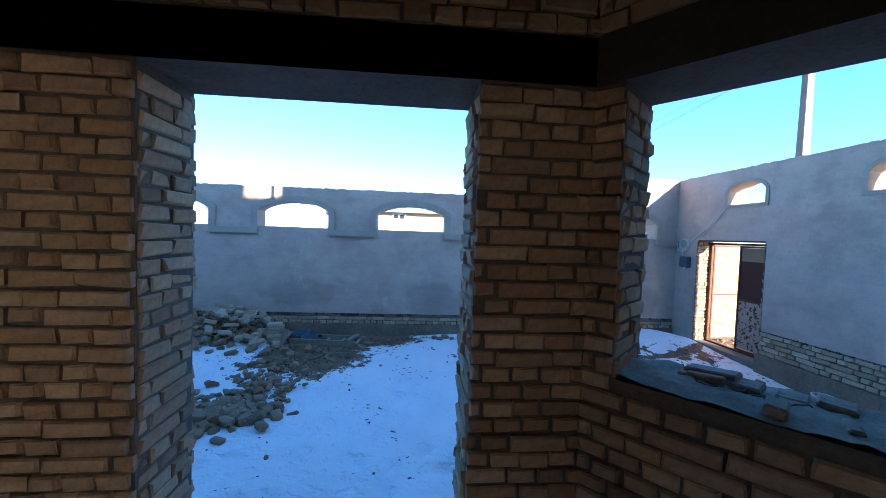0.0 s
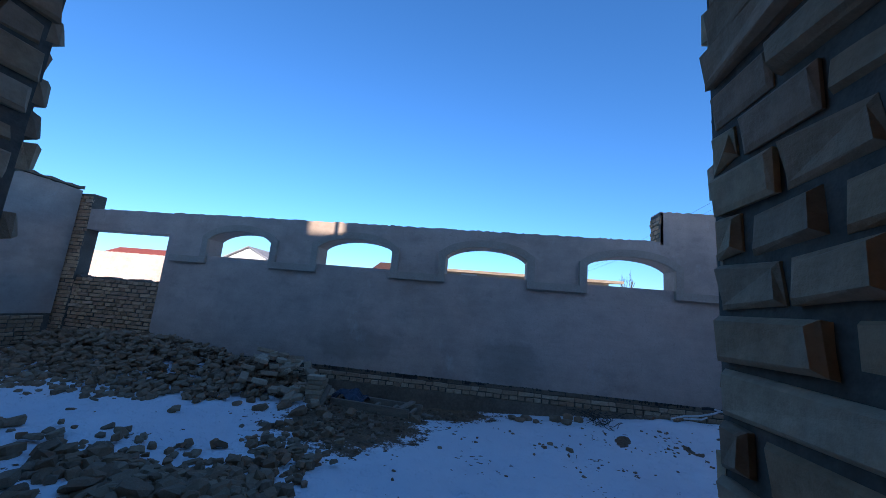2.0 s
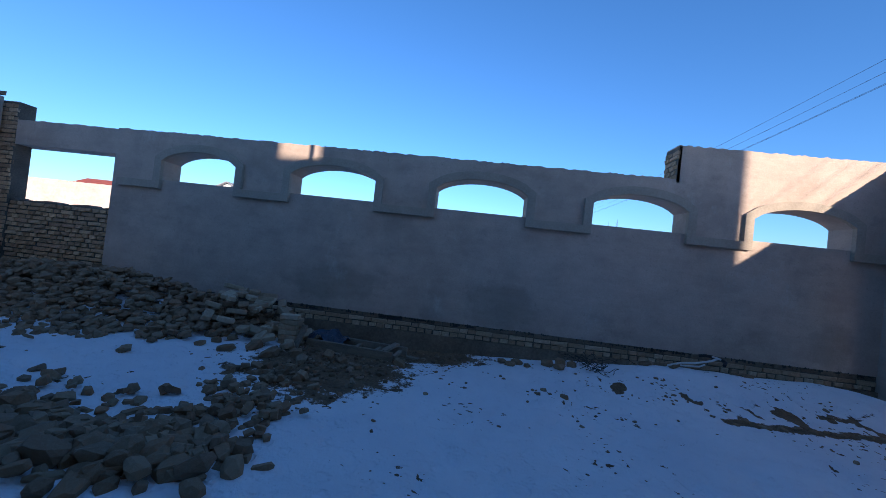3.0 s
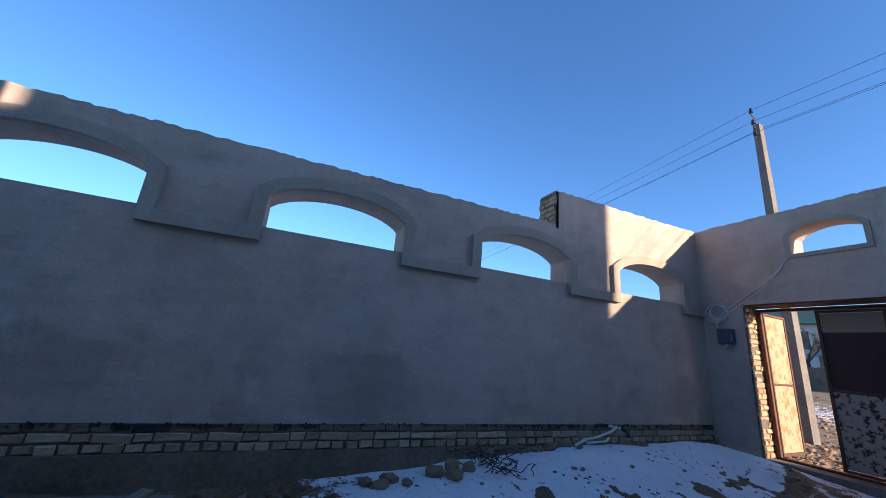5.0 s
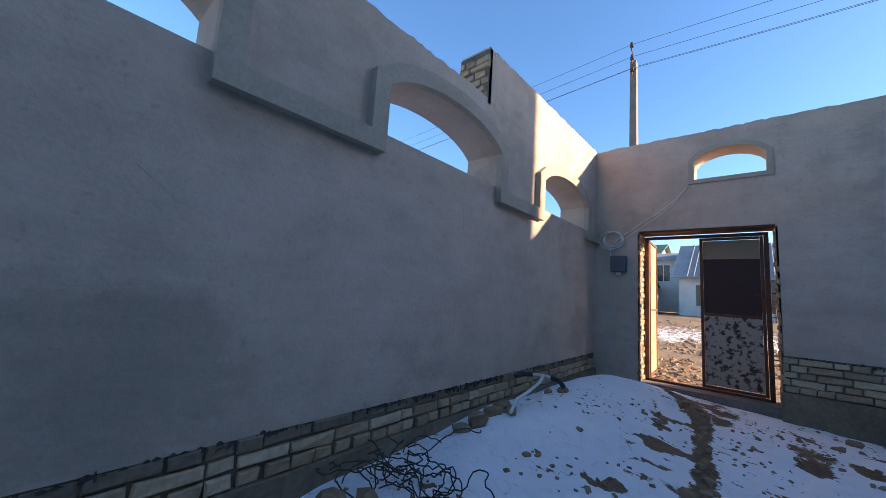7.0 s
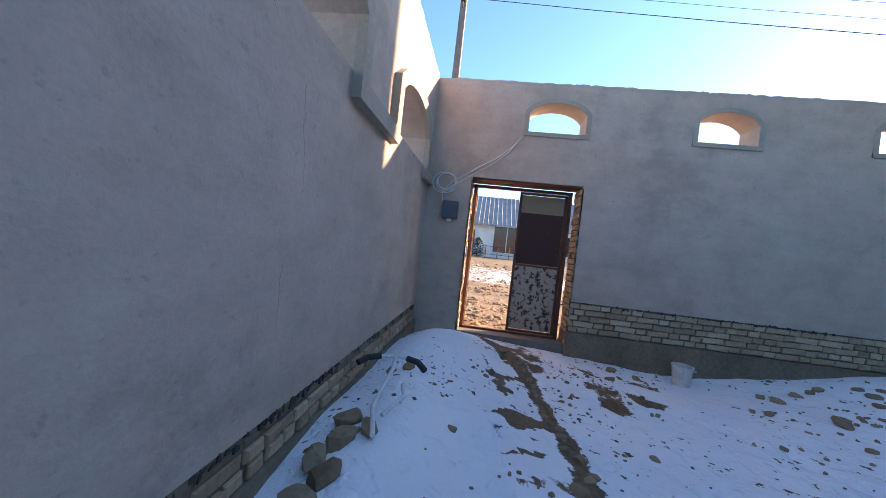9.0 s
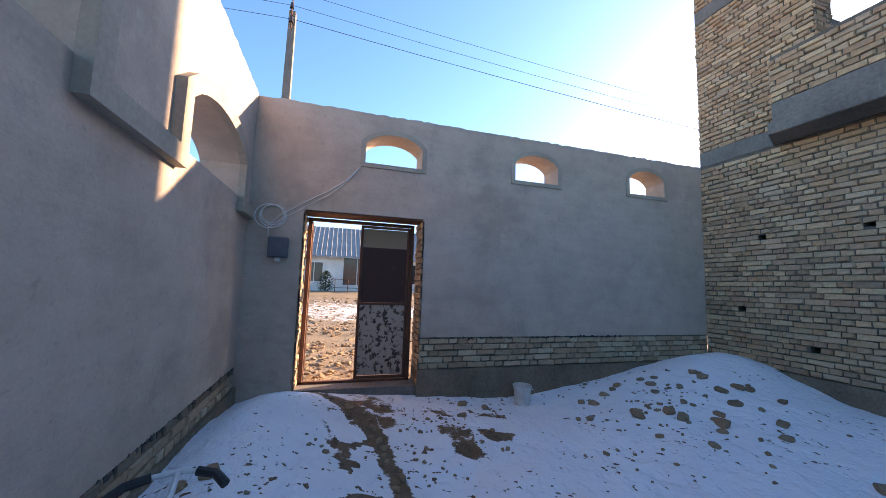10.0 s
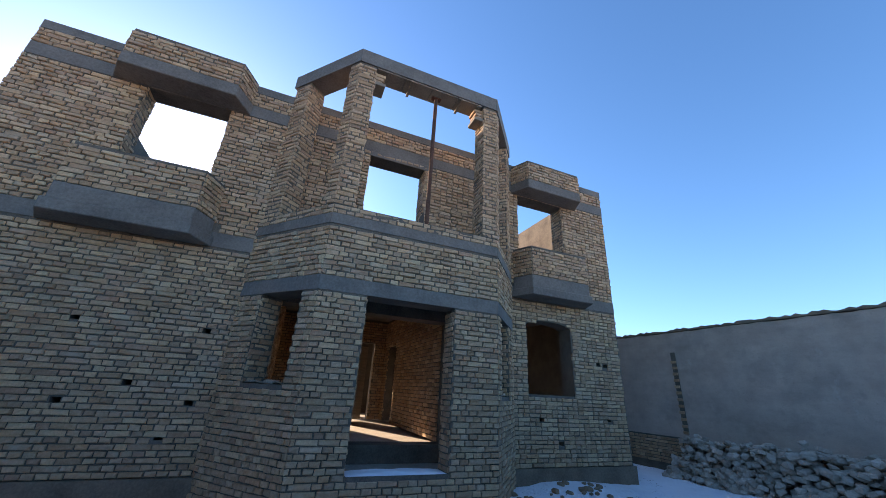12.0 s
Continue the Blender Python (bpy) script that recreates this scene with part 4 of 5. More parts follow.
def leaf(at, rz, label):
    e = new("leaf")
    e.parent = gate
    e.matrix_basis = pose(*at, 0, 0, rz)
    tagged(e, label)
    wd, ht = 0.66, 1.99
    for nm, p in (("stile", (0, 0.03, -wd, -wd + 0.035, 0, ht)), ("stile", (0, 0.03, -0.035, 0, 0, ht)), ("rail", (0, 0.03, -wd + 0.036, -0.036, 0, 0.035)), ("rail", (0, 0.03, -wd + 0.036, -0.036, ht - 0.035, ht)), ("rail", (0, 0.03, -wd + 0.036, -0.036, 0.94, 0.97))):
        part(nm, box_bm(*p, 0.003), RUSTY, e)
    return e


right_leaf = leaf((0.0, -0.662, 0.035), 0, "closed gate leaf with flaked lower panel")
part("panel", box_bm(0.012, 0.016, -0.624, -0.036, 0.04, 0.94), FLAKED, right_leaf, "flaked cream panel over rust")
part("panel", box_bm(0.012, 0.016, -0.624, -0.036, 0.971, 1.70), RED_SHEET, right_leaf, "dark red sheet panel")
part("panel", box_bm(0.012, 0.016, -0.624, -0.036, 1.701, 1.95), BUFF_SHEET, right_leaf, "buff sheet panel")
left_leaf = leaf((0.02, -0.06, 0.035), 93, "open gate leaf with peeling tan paint")
part("panel", box_bm(0.012, 0.016, -0.624, -0.036, 0.04, 0.94), TAN_SHEET, left_leaf)
part("panel", box_bm(0.012, 0.016, -0.624, -0.036, 0.971, 1.95), TAN_SHEET, left_leaf)
for z in (0.5, 1.3):
    part("tie_rod", rod_bm([(0.0, -GW, z), (0.0, -GW - 0.06, z)], 0.008, 6), RUSTY, gate)

# ---------------------------------------------------------------- pole and wires
POLE = (9.56, 5.88)
pole = empty("utility_pole", (*POLE, -0.2), "slim concrete utility pole with insulators", "utility pole")
pb = bmesh.new()
rings = []
for z, h in ((0, 0.13), (7.05, 0.08)):
    rings.append([pb.verts.new((a * h + 0.03 * z / 7.05, b * h, z)) for a, b in ((-1, -0.8), (1, -0.8), (1, 0.8), (-1, 0.8))])
for k in range(4):
    pb.faces.new((rings[0][k], rings[0][(k + 1) % 4], rings[1][(k + 1) % 4], rings[1][k]))
pb.faces.new(rings[1])
part("shaft", pb, CONCRETE, pole)
PORCELAIN = blotched("brown_porcelain", (0.03, 0.018, 0.014), (0.06, 0.035, 0.025), 8, 40, 0.25, 0.1)
for k, (dx, z) in enumerate(((-0.17, 7.35), (-0.14, 7.05), (0.12, 6.95), (-0.13, 6.75), (0.13, 6.5))):
    hk = part("hook", rod_bm([(0, 0, z - 0.12), (dx, 0, z - 0.10), (dx, 0, z)], 0.012, 6), RUSTY, pole)
    part("insulator", rod_bm([(dx, 0, z - 0.02), (dx, 0, z + 0.05), (dx, 0, z + 0.10)], 0.045, 8, taper=0.6), PORCELAIN, hk)
CABLE = blotched("cable", (0.025, 0.025, 0.027), (0.05, 0.05, 0.052), 5, 30, 0.6, 0.1)
for k, (dx, z) in enumerate(((-0.17, 7.42), (-0.14, 7.12), (0.12, 7.0), (-0.13, 6.82))):
    for sy, far in ((-1, 46), (1, 44)):
        pts = [(POLE[0] + dx + 0.03, POLE[1] + sy * far * s, z - 0.2 - 3.2 * s * (1 - s)) for s in (i / 16 for i in range(17))]
        wo = part("overhead_wire", rod_bm(pts, 0.0045, 5), CABLE, None)
        tagged(wo, "thin overhead power line strung from the pole", "wire", "overhead wires")

# ---------------------------------------------------------------- box and cable on the gate wall
GREYBLUE = blotched("blue_grey_enamel", (0.055, 0.075, 0.10), (0.085, 0.11, 0.14), 5, 60, 0.45, 0.1)
WIRE = blotched("pale_wire", (0.60, 0.60, 0.57), (0.75, 0.75, 0.72), 8, 40, 0.5, 0.1)
mb = empty("meter_box", (GATE_X, 5.33, 1.47), "small blue-grey steel meter box on the plaster", "meter box")
part("body", box_bm(-0.10, 0, -0.105, 0.105, 0.0, 0.235, 0.008), GREYBLUE, mb)
part("lid", box_bm(-0.112, -0.101, -0.10, 0.10, 0.008, 0.228, 0.004), GREYBLUE, mb)
part("socket", box_bm(-0.07, -0.01, -0.03, 0.03, -0.045, 0.0, 0.004), WIRE, mb, "pale plastic cable socket")
coil = empty("cable_coil", (GATE_X - 0.02, 5.43, 1.96), "loose coil of pale wire hanging on the wall", "cable")
rc = random.Random(8)
for k in range(4):
    r, cx, cz = 0.12 + 0.012 * k, rc.uniform(-0.02, 0.02), rc.uniform(-0.02, 0.02)
    part("loop", rod_bm([(-0.008 * k, cx + r * math.cos(a), cz + r * math.sin(a) * 0.9) for a in (2 * math.pi * i / 24 for i in range(25))], 0.006, 5), WIRE, coil)
run = [(0, 0.02, -0.49 + 0.245), (-0.004, 0.03, -0.12), (0, -0.10, 0.02), (0, -0.25, 0.12), (0, -0.45, 0.26), (0, -0.62, 0.36), (-0.01, -0.82, 0.52), (0.02, -0.98, 0.72), (0.12, -1.0, 0.80)]
part("lead", rod_bm(run, 0.0055, 5), WIRE, coil)
part("lead", rod_bm([(a - 0.004, b * 0.97, c - 0.02 - 0.05 * math.sin(math.pi * i / 8)) for i, (a, b, c) in enumerate(run)], 0.004, 5), WIRE, coil)


# ---------------------------------------------------------------- stones and rubble
def stone_mesh(r, level=1):
    """A field stone or a broken brick lump: the hull of a battered block."""
    bm = bmesh.new()
    for sx in (-1, 1):
        for sy in (-1, 1):
            for sz in (-1, 1):
                bm.verts.new((sx * r.uniform(0.45, 0.72), sy * r.uniform(0.42, 0.72), sz * r.uniform(0.42, 0.72)))
    for _ in range(9 * level):
        v = Vector((r.gauss(0, 1), r.gauss(0, 1), r.gauss(0, 1))).normalized() * r.uniform(0.82, 1.1)
        bm.verts.new(v)
    got = bmesh.ops.convex_hull(bm, input=bm.verts[:])
    bmesh.ops.delete(bm, geom=[v for v in bm.verts if not v.link_faces], context="VERTS")
    bmesh.ops.recalc_face_normals(bm, faces=bm.faces)
    bm.verts.index_update()
    pts, fs = [v.co.copy() for v in bm.verts], [[v.index for v in f.verts] for f in bm.faces]
    bm.free()
    return pts, fs


def rubble_field(name, spots, label, category, rock=None):
    """Many stones joined into one heap: x, y, z, size."""
    r, verts, faces = random.Random(name), [], []
    kinds = [stone_mesh(r) for _ in range(14)]
    for x, y, z, s in spots:
        pts, fs = r.choice(kinds)
        m = pose(x, y, z, r.uniform(-25, 25), r.uniform(-25, 25), r.uniform(0, 360)) @ Matrix.Diagonal((s * r.uniform(0.9, 1.5), s * r.uniform(0.7, 1.0), s * r.uniform(0.5, 0.8), 1))
        k = len(verts)
        verts += [m @ p for p in pts]
        faces += [tuple(i + k for i in f) for f in fs]
    return tagged(as_object(name, verts, faces, rock or STONE), label, category, kind="stuff")


def single_stone(x, y, size, r, label="brown field stone lying in the snow", group="loose stones", lift=0.25):
    size *= 0.72
    pts, fs = stone_mesh(r, 2)
    ob = as_object("stone", [(p.x * size * r.uniform(1.15, 1.2), p.y * size * 0.8, p.z * size * 0.62) for p in pts], fs, STONE)
    ob.matrix_basis = pose(x, y, height(x, y) + size * lift, r.uniform(-12, 12), r.uniform(-12, 12), r.uniform(0, 360))
    return tagged(ob, label, "stone", group)


rs = random.Random(77)
spots = []
while len(spots) < 2100:            # heap along the yard wall
    x, y = rs.uniform(-7.6, -1.9), rs.uniform(3.6, 5.6)
    if rs.random() < smooth(3.5, 4.6, y + 0.25 * noise.noise(Vector((x, y, 0))) - 0.12 * (x + 5)) * smooth(-1.7, -2.8, x - (y - 5.2)):
        top = 0.26 * smooth(3.6, 5.3, y) * smooth(-1.8, -3.5, x)
        spots.append((x, y, height(x, y) + rs.uniform(0, top), rs.triangular(0.028, 0.095, 0.05)))
rubble_field("rubble_heap", spots, "heap of broken brick and field stones against the wall", "rubble")
spots = []
while len(spots) < 560:             # thrown out over the snow, in a band that bends back from the heap
    k = rs.random()
    if k < 0.62:
        s_ = rs.random() ** 0.8
        ax, ay = (-1.5 - 0.1 * s_, 3.75 - 1.85 * s_) if rs.random() < 0.65 else (-1.3 - 1.15 * s_, 2.35 - 0.5 * s_)
        x, y = rs.gauss(ax, 0.27), rs.gauss(ay, 0.16)
    elif k < 0.78:
        x, y = rs.gauss(-2.85, 0.35), rs.gauss(2.35, 0.16)
    else:
        x, y = rs.uniform(-4.6, -1.2), rs.uniform(1.6, 3.7)
        if noise.noise(Vector((x * 1.3, y * 1.3, 5))) < 0.05:
            continue
    if x < -0.75 and 1.58 < y < 4.6:
        big = 1.25 if y < 2.4 else 0.85
        spots.append((x, y, height(x, y) + rs.choice((0.0, 0.015, 0.05)), big * rs.triangular(0.025, 0.105, 0.05)))
near_spots = sorted(spots, key=lambda p: p[1])[:130]
kinds_ = []
for _ in range(12):
    pts, fs = stone_mesh(rs, 2)
    kinds_.append(as_object("stone", pts, fs, STONE))
for k, (x, y, z, s) in enumerate(near_spots):
    m = pose(x, y, z + 0.01, rs.uniform(-20, 20), rs.uniform(-20, 20), rs.uniform(0, 360)) @ Matrix.Diagonal((s * rs.uniform(0.9, 1.5), s * rs.uniform(0.7, 1.0), s * rs.uniform(0.5, 0.8), 1))
    ob = kinds_[k] if k < 12 else new("stone", kinds_[k % 12].data)
    ob.matrix_basis = m
    tagged(ob, "brown field stone strewn on the snow", "stone", "strewn stones")
spots = [p for p in spots if p not in near_spots]
rubble_field("scattered_stones", spots, "loose stones strewn over the snow", "rubble")
spots = []
while len(spots) < 1500:             # by the west wall
    y = rs.uniform(-2.0, 3.8)
    off = rs.uniform(-0.03, 0.75)
    x = off + west_face.at((y + 14.4) / west_face.uy, 0)[0]
    top = (0.98 + 0.1 * noise.noise(Vector((y * 1.4, 0, 3)))) * smooth(0.8, 0.45, off) * smooth(-2.05, -1.6, y)
    spots.append((x, y, height(x, y) - 0.25 * (1 if off < 0.5 else 0) + rs.uniform(0.05, 1.12) * top, rs.uniform(0.06, 0.13)))
rubble_field("stone_stack", spots, "stacked grey stones along the boundary wall", "rubble", PALE_STONE)
WEST_STONES = [(-1.5, 2.05, 0.13), (-1.8, 2.2, 0.12), (-1.3, 2.35, 0.11), (-2.05, 2, 0.12), (-2.3, 2.3, 0.15), (-2.95, 2.1, 0.14), (-2.75, 1.75, 0.1), (-1.65, 1.6, 0.09), (-3.45, 2.4, 0.15), (-3.65, 2, 0.12), (-1.15, 2.8, 0.11)]
FENCE_STONES = [(1.35, 4.35, 0.06), (1.25, 4.15, 0.05), (1.55, 4.2, 0.08), (1.6, 5.36, 0.16), (1.8, 5.42, 0.17), (1.74, 5.2, 0.15), (1.95, 5.33, 0.15), (1.05, 5.3, 0.12), (1.17, 5.4, 0.13), (1.3, 5.28, 0.1), (0.95, 5.42, 0.12), (3.42, 5.44, 0.12), (3.22, 5.4, 0.12), (3.1, 5.48, 0.13), (3.34, 5.3, 0.1), (2.98, 5.38, 0.12), (2.86, 5.44, 0.11), (4.35, 5.3, 0.1), (4.25, 5.42, 0.07)]
EAST_STONES = [(5.2, 2, 0.08), (5, 1.55, 0.1), (4.8, 1.2, 0.12), (4.55, 1, 0.13), (5.75, 1.35, 0.08), (5.9, 1, 0.09), (5.4, 0.9, 0.07), (4.2, 0.7, 0.09), (5.6, 3.3, 0.08), (5.9, 2.9, 0.08), (6, 3.15, 0.1)]
HOUSE_STONES = [(-2.9, -0.7, 0.12), (-3.4, -0.6, 0.14), (-3.9, -0.75, 0.11), (-2.7, -0.35, 0.1), (-3.1, -0.25, 0.09)]
for group_ in (WEST_STONES, FENCE_STONES, EAST_STONES, HOUSE_STONES):
    for x, y, size in group_:
        single_stone(x, y, size * 0.92, rs)
for _ in range(40):                # crumbs in the snow
    x, y = rs.choice(((rs.gauss(4.6, 0.9), rs.gauss(1.6, 1.1)), (rs.gauss(3.2, 1.1), rs.gauss(4.9, 0.35)), (rs.gauss(0.9, 1.2), rs.gauss(4.4, 0.6))))
    if -1 < x < 6.2 and -0.5 < y < 5.6:
        single_stone(x, y, rs.uniform(0.012, 0.035), rs, "small stone showing through the snow", "crumbs in the snow", 0.15)

spots = []
while len(spots) < 420:             # grit and clods in the snow
    x, y = rs.choice(((rs.gauss(5.3, 0.5), rs.gauss(3.3, 0.45)), (rs.gauss(3.4, 1.0), rs.gauss(4.6, 0.35)), (rs.gauss(0.6, 1.6), rs.gauss(4.7, 0.5)), (rs.gauss(5.2, 0.7), rs.gauss(1.2, 0.7)), (rs.uniform(-5, 6), rs.uniform(0.8, 5.3))))
    if -6 < x < 6.3 and 0.2 < y < 5.55 and noise.noise(Vector((x * 2.2, y * 2.2, 9))) > rs.uniform(-0.1, 0.5):
        spots.append((x, y, height(x, y) + 0.002, rs.triangular(0.005, 0.035, 0.009)))
rubble_field("grit", spots, "dark grit and clods showing through the snow", "grit")

# brick stack by the heap: a rough column of flat bricks, the rest thrown about it
def loose_brick(x, y, z, tilt, lean, turn, cut=1.0):
    ob = part("loose_brick", box_bm(-0.125 * cut, 0.125 * cut, -0.06, 0.06, -0.0325, 0.0325, 0.008), DIRTY_BRICK, None)
    ob.matrix_basis = pose(x, y, z, tilt, lean, turn)
    return tagged(ob, "loose buff brick on a small pile", "brick", "loose bricks")


for i in range(6):
    g = height(-2.05, 4.72)
    loose_brick(-2.05 + rs.uniform(-0.03, 0.03), 4.72, g + 0.03 + 0.069 * i, 0, rs.uniform(-2, 2), rs.uniform(-14, 14))
    if i < 5:
        loose_brick(-2.06 + rs.uniform(-0.03, 0.03), 4.86, g + 0.03 + 0.069 * i, 0, rs.uniform(-2, 2), rs.uniform(-14, 14))
    if i < 3:
        loose_brick(-2.36 + rs.uniform(-0.03, 0.03), 4.78, g + 0.03 + 0.069 * i, 0, rs.uniform(-3, 3), 90 + rs.uniform(-20, 20))
for i in range(46):
    x, y = rs.uniform(-3.3, -1.95), rs.uniform(4.45, 5.4)
    if abs(x + 2.06) < 0.20 and 4.6 < y < 5.0:
        continue
    lift = 0.04 + 0.26 * smooth(-2.0, -3.0, x) * rs.uniform(0.7, 1.1) + 0.20 * smooth(4.6, 5.2, y) * smooth(-2.05, -2.4, x)
    loose_brick(x, y, height(x, y) + lift, rs.uniform(-22, 22), rs.uniform(-22, 22), rs.uniform(0, 180), rs.choice((1.0, 1.0, 0.8, 0.55)))

# wooden frame on the mud
lad = empty("ladder", (-1.17, 4.90, height(-1.17, 4.90) + 0.06), "old wooden ladder lying on the mud", "ladder", rz=-7)
part("rail", box_bm(-0.64, 0.62, -0.19, -0.155, -0.06, 0.075, 0.006), WOOD, lad)
part("rail", box_bm(-0.60, 0.72, 0.155, 0.19, -0.06, 0.075, 0.006), WOOD, lad)
for k in range(5):
    part("rung", box_bm(-0.6 + k * 0.3, -0.55 + k * 0.3, -0.155, 0.155, -0.02, 0.03, 0.005), WOOD, lad)
pk = part("plank", box_bm(-0.16, 0.16, -0.045, 0.045, -0.015, 0.015, 0.003), WOOD, None)
pk.matrix_basis = pose(-0.66, 4.90, height(-0.66, 4.90) + 0.16, 0, -8, 64)
tagged(pk, "short pale plank leaning on the ladder", "plank", "planks")
pk2 = copy_thing(pk, pose(-1.88, 4.70, height(-1.88, 4.70) + 0.14, 0, -62, 70))
pk3 = copy_thing(pk, pose(-0.45, 5.3, height(-0.45, 5.3) + 0.02, 0, 0, -12))
BLUE = blotched("blue_film", (0.012, 0.025, 0.045), (0.035, 0.06, 0.095), 6, 30, 0.45, 0.4)
tb = bmesh.new()
bmesh.ops.create_grid(tb, x_segments=14, y_segments=10, size=0.5)
for v in tb.verts:
    v.co = Vector((v.co.x * 0.55, v.co.y * 0.36, 0.13 + 0.09 * noise.noise(v.co * 4) - 0.28 * (abs(v.co.x) ** 2 + abs(v.co.y) ** 2)))
bmesh.ops.solidify(tb, geom=tb.faces[:], thickness=0.004)
tarp = part("tarpaulin", tb, BLUE, None)
tarp.matrix_basis = pose(-1.58, 4.98, height(-1.58, 4.98) + 0.10, 0, 0, -8)
tagged(tarp, "crumpled scrap of blue plastic film on the rubble", "tarpaulin")

# bucket
PAIL = blotched("dirty_white_plastic", (0.42, 0.41, 0.39), (0.66, 0.65, 0.62), 9, 40, 0.5, 0.15)
bk = empty("bucket", (6.05, 2.33, height(6.05, 2.33)), "dirty white plastic bucket standing in the snow", "bucket")
bb = bmesh.new()
prof = [(0.09, 0.0), (0.112, 0.22), (0.121, 0.222), (0.121, 0.235), (0.107, 0.235), (0.086, 0.012)]
rings = [[bb.verts.new((r * math.cos(a), r * math.sin(a), z)) for a in (2 * math.pi * k / 20 for k in range(20))] for r, z in prof]
for a, b in zip(rings, rings[1:]):
    for k in range(20):
        bb.faces.new((a[k], a[(k + 1) % 20], b[(k + 1) % 20], b[k]))
bb.faces.new(rings[0][::-1])
bb.faces.new(rings[-1])
part("pail", bb, PAIL, bk)
part("handle", rod_bm([(-0.12 * math.cos(a), -0.02 - 0.12 * math.sin(a), 0.21 - 0.02 * math.sin(a)) for a in (math.pi * k / 10 for k in range(11))], 0.004, 5), WIRE, bk)

# handlebar
BLACK = blotched("black_rubber", (0.012, 0.012, 0.013), (0.025, 0.025, 0.027), 8, 40, 0.6, 0.2)
hx, hy = 3.85, 5.36
hb_ = empty("handlebar", (hx, hy, height(hx, hy) + 0.06), "white bent handlebar with black rubber grips, half buried", "handlebar", rz=188)
WHITE = blotched("chipped_white_paint", (0.50, 0.50, 0.48), (0.72, 0.72, 0.70), 9, 40, 0.45, 0.2)
part("stem", rod_bm([(0.62, 0.02, -0.02), (0.40, -0.02, 0.02), (0.20, 0.0, 0.04), (0.0, 0.04, 0.10), (-0.10, 0.04, 0.14)], 0.014, 8), WHITE, hb_)
part("stay", rod_bm([(0.45, 0.04, 0.0), (0.25, 0.14, 0.03), (0.16, 0.12, 0.06)], 0.012, 8), WHITE, hb_)
part("bar", rod_bm([(-0.10, -0.06, 0.14), (-0.11, 0.04, 0.145), (-0.10, 0.12, 0.14)], 0.013, 8), WHITE, hb_)
part("grip", rod_bm([(-0.10, -0.06, 0.14), (-0.07, -0.15, 0.13), (-0.01, -0.20, 0.11)], 0.022, 8), BLACK, hb_)
part("grip", rod_bm([(-0.10, 0.12, 0.14), (-0.07, 0.20, 0.13), (-0.01, 0.25, 0.10)], 0.022, 8), BLACK, hb_)

# tangle of wire and dry twigs in the snow
TWIG = blotched("dry_twig", (0.035, 0.028, 0.022), (0.08, 0.065, 0.05), 8, 60, 0.9, 0.3)
for k in range(3):
    cx, cy = ((2.05, 5.38), (2.32, 5.34), (2.18, 5.18))[k]
    tw = empty("wire_tangle", (cx, cy, height(cx, cy)), "tangle of rusty wire and dry twigs in the snow", "wire tangle", "wire tangles", 40 * k)
    for j in range(9):
        p = Vector((rs.uniform(-0.2, 0.2), rs.uniform(-0.15, 0.15), 0.01))
        pts, a = [p.copy()], rs.uniform(0, 6.28)
        for i in range(14):
            a += rs.uniform(-1.0, 1.0)
            p = p + Vector((0.032 * math.cos(a), 0.032 * math.sin(a), rs.uniform(-0.012, 0.022) + (0.009 if i < 7 else -0.012)))
            p.z = max(p.z, 0.0)
            pts.append(p.copy())
        part("wire", rod_bm(pts, 0.0042, 5), TWIG, tw)

# stones on the mound by the house corner and along the house foot
for _ in range(34):
    x, y = rs.gauss(4.9, 0.55), rs.gauss(0.75, 0.55)
    if y > -0.2 and x < 6.2:
        single_stone(x, y, rs.triangular(0.025, 0.12, 0.05), rs, "brown stone sticking out of the snow mound", "stones on the mound", 0.2)
for _ in range(30):
    x, y = rs.gauss(-3.0, 0.7), rs.gauss(-0.65, 0.3)
    if y > -1.1 and x < -1.9:
        single_stone(x, y, rs.triangular(0.03, 0.13, 0.06), rs, "broken stone at the foot of the house", "stones by the house", 0.2)

# stones along the trodden edge
for k in range(26):
    x = 3.35 + k * 0.115
    single_stone(x + rs.uniform(-0.04, 0.04), path_edge(x) + rs.uniform(-0.06, 0.06), rs.uniform(0.03, 0.075), rs, "muddy stone along the edge of the path", "path edge stones", 0.1)

# snow on the door sill
sn = bmesh.new()
bmesh.ops.create_grid(sn, x_segments=24, y_segments=8, size=0.5)
for v in sn.verts:
    e = max(abs(v.co.x) * 2, abs(v.co.y) * 2)
    v.co = Vector((v.co.x * 1.36, v.co.y * 0.34, (0.03 + 0.02 * noise.noise(v.co * 5)) * (1 - e ** 4)))
so = part("sill_snow", sn, SNOW, None)
so.matrix_basis = pose(0.06, -0.255, 0.384)
tagged(so, "thin snow lying on the doorway sill", "snow", kind="structure")

